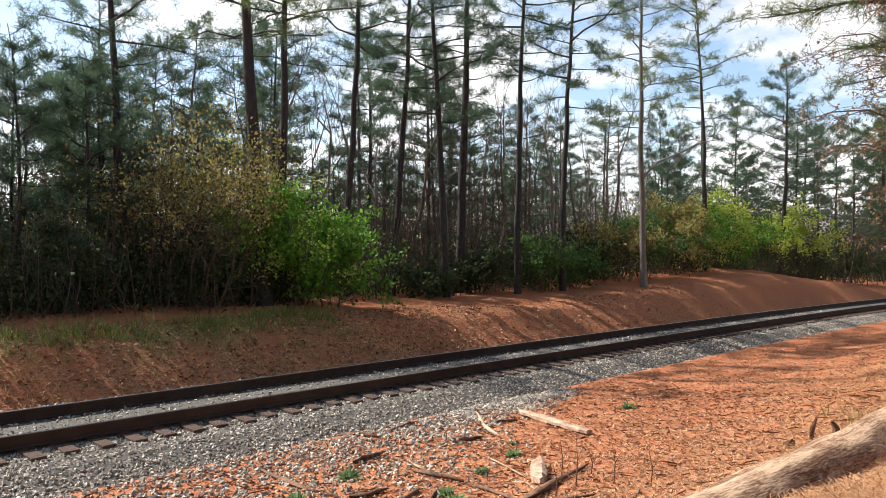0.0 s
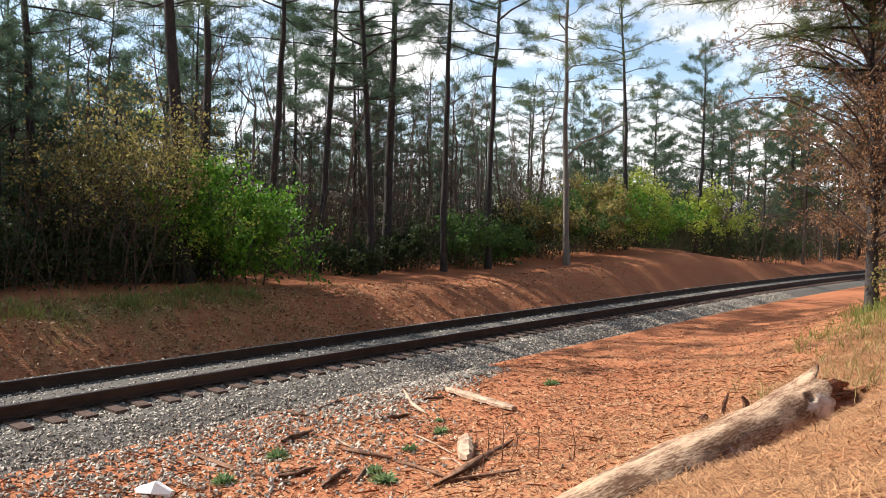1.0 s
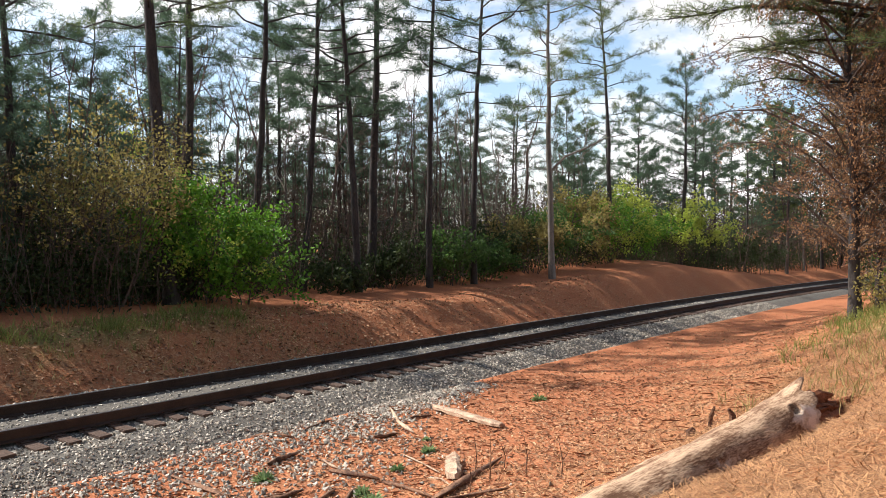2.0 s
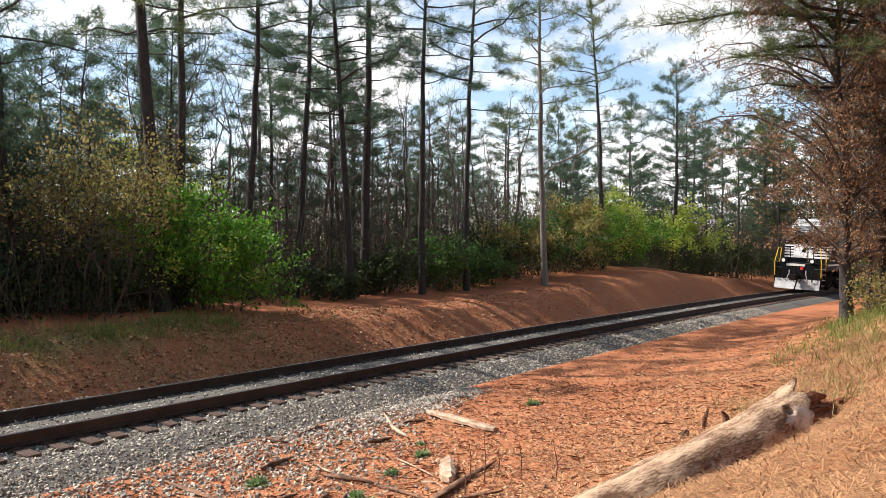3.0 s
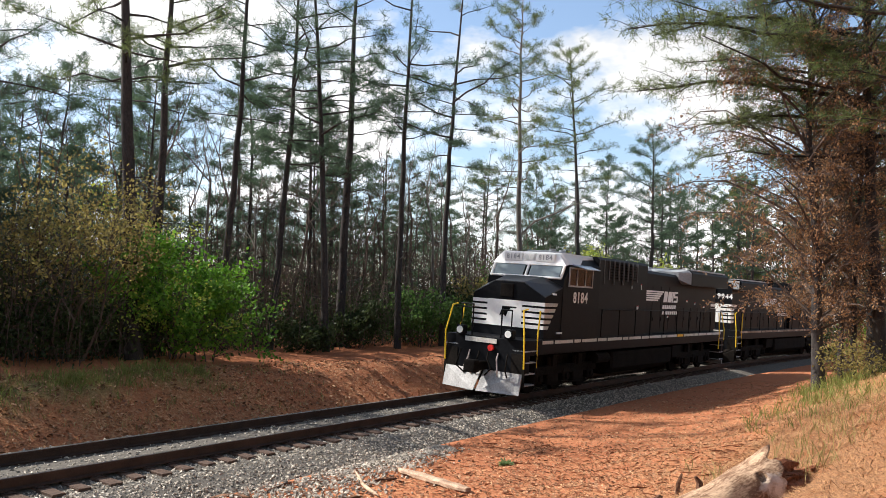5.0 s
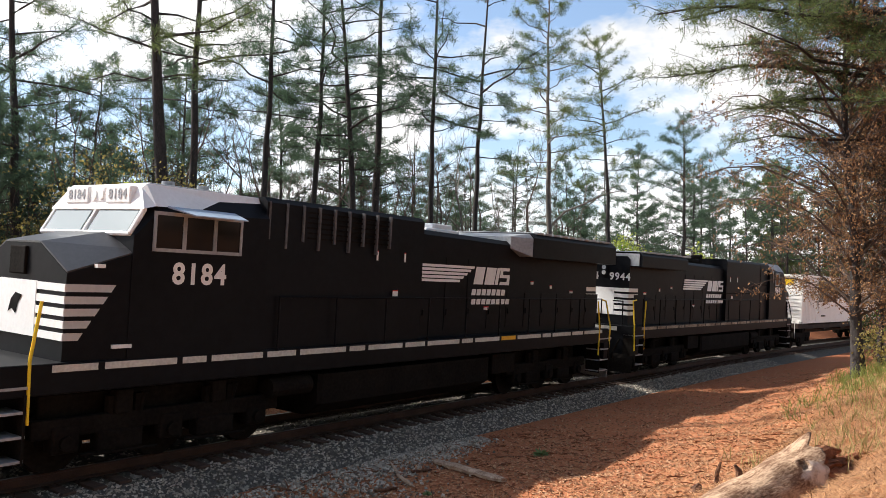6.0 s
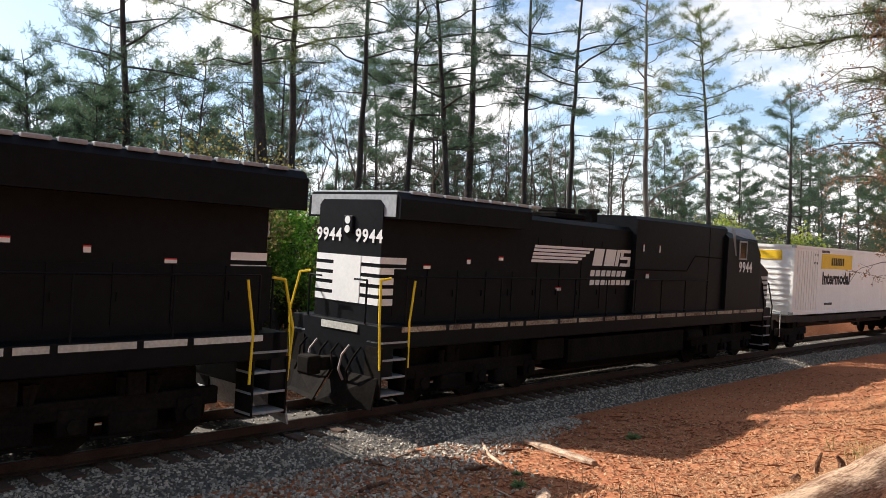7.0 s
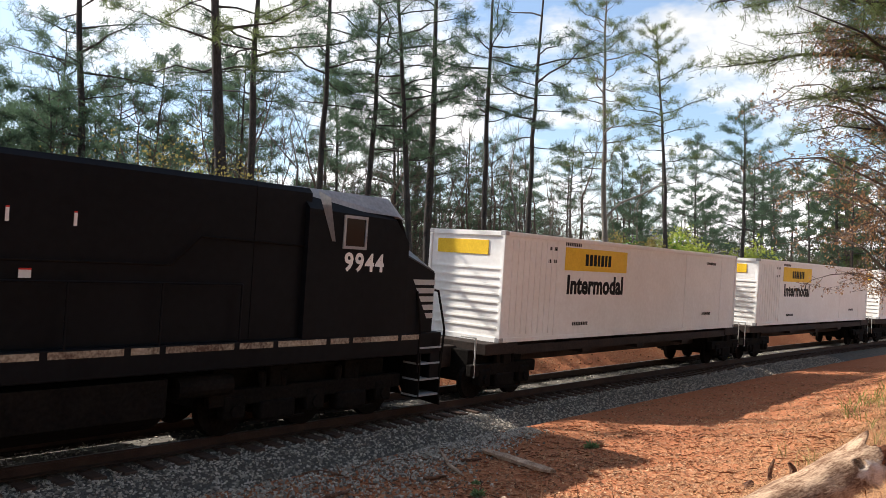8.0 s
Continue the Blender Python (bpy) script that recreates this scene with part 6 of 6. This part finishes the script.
    straw.arrays(np.stack([p - d * 0.5 - w, p - d * 0.5 + w, p + d * 0.5 + w, p + d * 0.5 - w], 1), [(0, 1, 2, 3)])
    tagged(straw.link("pine_straw", M_STRAW), "orange-brown fallen pine straw on the bank", "pine straw", kind="stuff")


def grass_tufts(name, mat, spots, blade, height, label):
    rng = np.random.default_rng(len(spots))
    p = np.array(spots)
    p = np.column_stack([p, ground_height(p[:, 0], p[:, 1])])
    n = blade
    c = np.repeat(p, n, 0) + rng.normal(size=(len(p) * n, 3)) * np.array([0.09, 0.09, 0.0])
    d = rng.normal(size=c.shape) * np.array([0.35, 0.35, 0.1]) + np.array([0, 0, 1])
    h = height * rng.uniform(0.4, 1.2, (len(c), 1))
    side = unit(np.cross(d, rng.normal(size=c.shape))) * 0.006
    mid = c + d * h * 0.6
    tip = c + d * h + rng.normal(size=c.shape) * np.array([0.1, 0.1, 0.02]) * h * 2
    s = Soup()
    s.arrays(np.stack([c - side, c + side, mid + side, mid - side, tip], 1), [(0, 1, 2, 3), (3, 2, 4)])
    return tagged(s.link(name, mat), label, "grass", kind="stuff")


def build_grass():
    rnd = random.Random(12)
    far = [tuple(on_track(rnd.uniform(3, 16), rnd.gauss(5.3, 0.45), 0)[:2]) for _ in range(420)]
    grass_tufts("grass_verge", M_GRASS_G, far, 8, 0.32, "yellow-green grass along the top of the far bank")
    dry = [tuple(on_track(rnd.uniform(3, 20), rnd.uniform(3.3, 6.0), 0)[:2]) for _ in range(300)]
    grass_tufts("dry_grass", M_GRASS, dry, 5, 0.2, "thin dry grass on the far bank")
    near = [tuple(on_track(rnd.gauss(24.5, 3.2), rnd.gauss(-10.2, 0.8), 0)[:2]) for _ in range(170)]
    grass_tufts("grass", M_GRASS_G, near, 8, 0.36, "tall yellow-green grass round the oak's foot")
    bank = [tuple(on_track(rnd.uniform(12, 24), rnd.gauss(-11.4, 0.7), 0)[:2]) for _ in range(110)]
    grass_tufts("dry_grass", M_GRASS, bank, 6, 0.3, "dry straw-coloured grass on the near bank")


def overhang(tree):
    """Long arching limbs that reach out over the clearing, with drooping sprays of needles."""
    rnd = random.Random(44)
    rng = np.random.default_rng(44)
    centres, along = [], []
    for k, (z, length, ax, ay, sag) in enumerate([(8.3, 7.2, -1.0, 0.10, 0.4), (9.4, 8.2, -1.0, -0.10, 0.7), (10.2, 6.5, -0.95, 0.35, 0.9), (9.0, 5.5, -0.9, -0.45, 0.5), (10.8, 7.5, -1.0, 0.05, 0.8), (7.6, 4.5, -0.9, 0.3, 0.3), (11.3, 6.0, -0.9, -0.3, 0.6)]):
        wood = Soup()
        d = Vector((ax, ay, 0)).normalized()
        pts = [Vector((0, 0, z)) + d * length * j / 7 + Vector((rnd.uniform(-0.12, 0.12), rnd.uniform(-0.12, 0.12), sag * math.sin(j / 7 * 2.6) + rnd.uniform(-0.08, 0.08))) for j in range(8)]
        wood.tube(pts, [0.075 * (1 - j / 8.2) + 0.008 for j in range(8)], 6)
        for _ in range(85):
            u = rnd.uniform(0.15, 1.0) * 7
            i = min(6, int(u))
            q = pts[i].lerp(pts[i + 1], u - i)
            out = Vector((rnd.gauss(-0.3, 0.6), rnd.gauss(0, 0.7), rnd.gauss(0.0, 0.35))) * rnd.uniform(0.5, 1.1)
            tip = q + out
            wood.tube([q, q.lerp(tip, 0.5) + Vector((0, 0, 0.06)), tip], [0.014, 0.010, 0.004], 3)
            for _ in range(5):
                centres.append(q.lerp(tip, rnd.uniform(0.35, 1.05)) + Vector((rnd.gauss(0, 0.08), rnd.gauss(0, 0.08), rnd.gauss(0, 0.08))))
                along.append(out.normalized() + Vector((0, 0, 0.2)))
        wood.link("limb", M_BARK, tree)
    crown = Soup()
    crown.arrays(blades(rng, np.array(centres), np.array(along), 10, 0.22, 0.012, 1.3), [(0, 1, 2, 3)])
    crown.link("foliage", M_NEEDLE_Y, tree)


def oak_tree(seed, height, radius, reach, limbs):
    """An oak in winter: wavering trunk, many drooping limbs down to its foot, fine twigs and hanging dry leaves."""
    rnd = random.Random(seed)
    rng = np.random.default_rng(seed)
    tree = new("oak_tree")
    trunk = Soup()
    axis = [Vector((0.16 * math.sin(i * 0.7 + seed) * i / 12, 0.14 * math.sin(i * 0.9 + 1) * i / 12, height * i / 12 - 0.25 * (i == 0))) for i in range(13)]
    rough_tube(trunk, axis, [radius * (1.35 if i == 0 else 1.0) * (1 - 0.85 * i / 12) for i in range(13)], seed, 10, 0.06)
    trunk.link("trunk", M_BARK, tree, smooth=True)
    wood = Soup()
    twig_p, twig_q = [], []
    for k in range(limbs):
        t = (k + rnd.random()) / limbs
        z = (0.13 + 0.84 * t) * height
        i = min(11, int(z / height * 12))
        p0 = axis[i].lerp(axis[i + 1], z / height * 12 - i)
        a = k * 2.4 + rnd.uniform(-0.5, 0.5)
        ln = reach * (0.55 + 0.6 * math.sin(math.pi * min(1, 0.2 + t * 0.8))) * rnd.uniform(0.55, 1.0)
        rise = rnd.uniform(0.15, 0.75) * ln
        d = Vector((math.cos(a), math.sin(a), 0))
        pts = [p0 + d * ln * j / 5 + Vector((rnd.gauss(0, 0.06), rnd.gauss(0, 0.06), rise * math.sin(j / 5 * 2.2) + rnd.gauss(0, 0.05))) for j in range(6)]
        r = 0.010 + 0.010 * ln
        wood.tube(pts, [r * (1 - j / 6.5) for j in range(6)], 4)
        for _ in range(11):
            u = rnd.uniform(0.15, 1.0) * 5
            i = min(4, int(u))
            q = pts[i].lerp(pts[i + 1], u - i)
            tip = q + (d * rnd.uniform(-0.1, 0.8) + Vector((rnd.gauss(0, 0.6), rnd.gauss(0, 0.6), rnd.gauss(-0.05, 0.35)))) * rnd.uniform(0.4, 0.95)
            twig_p.append(q)
            twig_q.append(tip)
            for _ in range(6):
                w = q.lerp(tip, rnd.uniform(0.3, 1.0))
                twig_p.append(w)
                twig_q.append(w + Vector((rnd.gauss(0, 0.26), rnd.gauss(0, 0.26), rnd.gauss(0.0, 0.2))))
    p, q = np.array(twig_p), np.array(twig_q)
    wood.rods(p, q, 0.008, 0.004)
    tagged(wood.link("branchwork", M_TWIG, tree), kind="stuff")
    idx = rng.integers(0, len(p), int(len(p) * 3.0))
    u = rng.uniform(0.4, 1.05, (len(idx), 1))
    crown = Soup()
    crown.arrays(leaves(rng, p[idx] * (1 - u) + q[idx] * u + rng.normal(size=(len(idx), 3)) * 0.04, 0.085, 1.2), LEAF_FACES)
    crown.link("crown", M_LEAF_B, tree)
    return tree


def build_near_trees():
    # the young oaks that kept their brown leaves
    first = oak_tree(610, 12.5, 0.19, 4.3, 92)
    place(first, 14.7, 22.7, (-0.02, 0.0), turn=0.8)
    tagged(first, "young oak holding dry brown leaves on fine branches", "oak tree", group="brown-leaved oaks")
    second = oak_tree(611, 9.0, 0.11, 2.6, 52)
    p = on_track(30.5, -9.4, 0)
    place(second, p.x, p.y, (0.02, 0.0), turn=2.0)
    tagged(second, "slim young oak holding dry brown leaves on fine branches", "oak tree", group="brown-leaved oaks")
    third = oak_tree(612, 10.0, 0.10, 2.8, 60)
    place(third, 15.9, 22.9, (0.05, 0.0), turn=4.0)
    tagged(third, "slim young oak holding dry brown leaves on fine branches", "oak tree", group="brown-leaved oaks")
    # pines on the near bank whose long limbs reach over the view
    rnd = random.Random(4)
    for k, (s, n, h, c, r, reach, t) in enumerate([(27.8, -10.9, 15.0, 6.3, 0.20, 7.0, 2.0), (24.5, -12.9, 15.0, 5.8, 0.18, 6.8, 2.3), (31.5, -10.2, 15.0, 4.0, 0.18, 4.6, 1.6), (36.0, -8.8, 14.0, 4.8, 0.16, 4.4, 1.5), (42.0, -8.0, 13.0, 5.4, 0.15, 4.6, 1.6),
                                                   (49.0, -7.0, 14.0, 2.5, 0.15, 3.2, 1.4), (33.0, -13.5, 15.0, 3.0, 0.15, 3.8, 1.3), (57.0, -7.0, 14.0, 2.5, 0.15, 3.2, 1.2)]):
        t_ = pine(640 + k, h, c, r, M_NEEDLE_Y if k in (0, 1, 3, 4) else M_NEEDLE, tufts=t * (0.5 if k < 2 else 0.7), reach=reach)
        p = on_track(s, n, 0)
        place(t_, p.x, p.y, (rnd.uniform(-0.02, 0.02), 0))
        if k == 0:
            overhang(t_)
        tagged(t_, "pine on the near bank with long low limbs", "pine tree", group="pines on the near bank")
    for k, (s, n, h, m, c) in enumerate([(26.0, -10.6, 1.5, M_LEAF_O, 900), (31.5, -10.4, 2.2, M_LEAF_G, 1500), (34.0, -9.4, 2.4, M_LEAF_B, 1500), (38, -8.6, 3.0, M_LEAF_D, 2500), (44, -7.6, 3.0, M_LEAF_D, 2500), (52, -6.5, 3.0, M_LEAF_B, 2000)]):
        t_ = broadleaf(670 + k, "shrub", h, h * 0.8, 5, m, c, 0.10, low=0.03, stem_radius=0.02, depth=4)
        p = on_track(s, n, 0)
        place(t_, p.x, p.y)
        tagged(t_, "scrubby shrub among dry grass on the near bank", "shrub", group="shrubs on the near bank")


def build_unseen_woods():
    """Unseen pines added at the camera's back to hold off sky light and reflections."""
    rnd = random.Random(19)
    base = pine(700, 14.0, 1.5, 0.16, tufts=0.9, reach=3.8, width=0.05)
    first = True
    for _ in range(80):
        a, d = rnd.uniform(math.radians(160), math.radians(400)), rnd.uniform(11, 30)
        x, y = d * math.cos(a), d * math.sin(a)
        s, n = track_coords(x, y)
        if n[0] > -14.5:
            continue
        m = stand(None, x, y, (rnd.uniform(-0.03, 0.03), rnd.uniform(-0.03, 0.03)), rnd.uniform(0, 6.28), rnd.uniform(0.8, 1.1))
        if first:
            base.matrix_basis, t, first = m, base, False
        else:
            t = copy_thing(base, m)
        tagged(t, "unseen dense pine added behind the camera to block sky light", "pine tree", group="pines behind the clearing")


build_ground()
build_track()
build_stones()
build_train()
build_forest()
build_shrubs()
build_near_trees()
build_log()
build_debris()
build_litter()
build_grass()
build_unseen_woods()
motions()
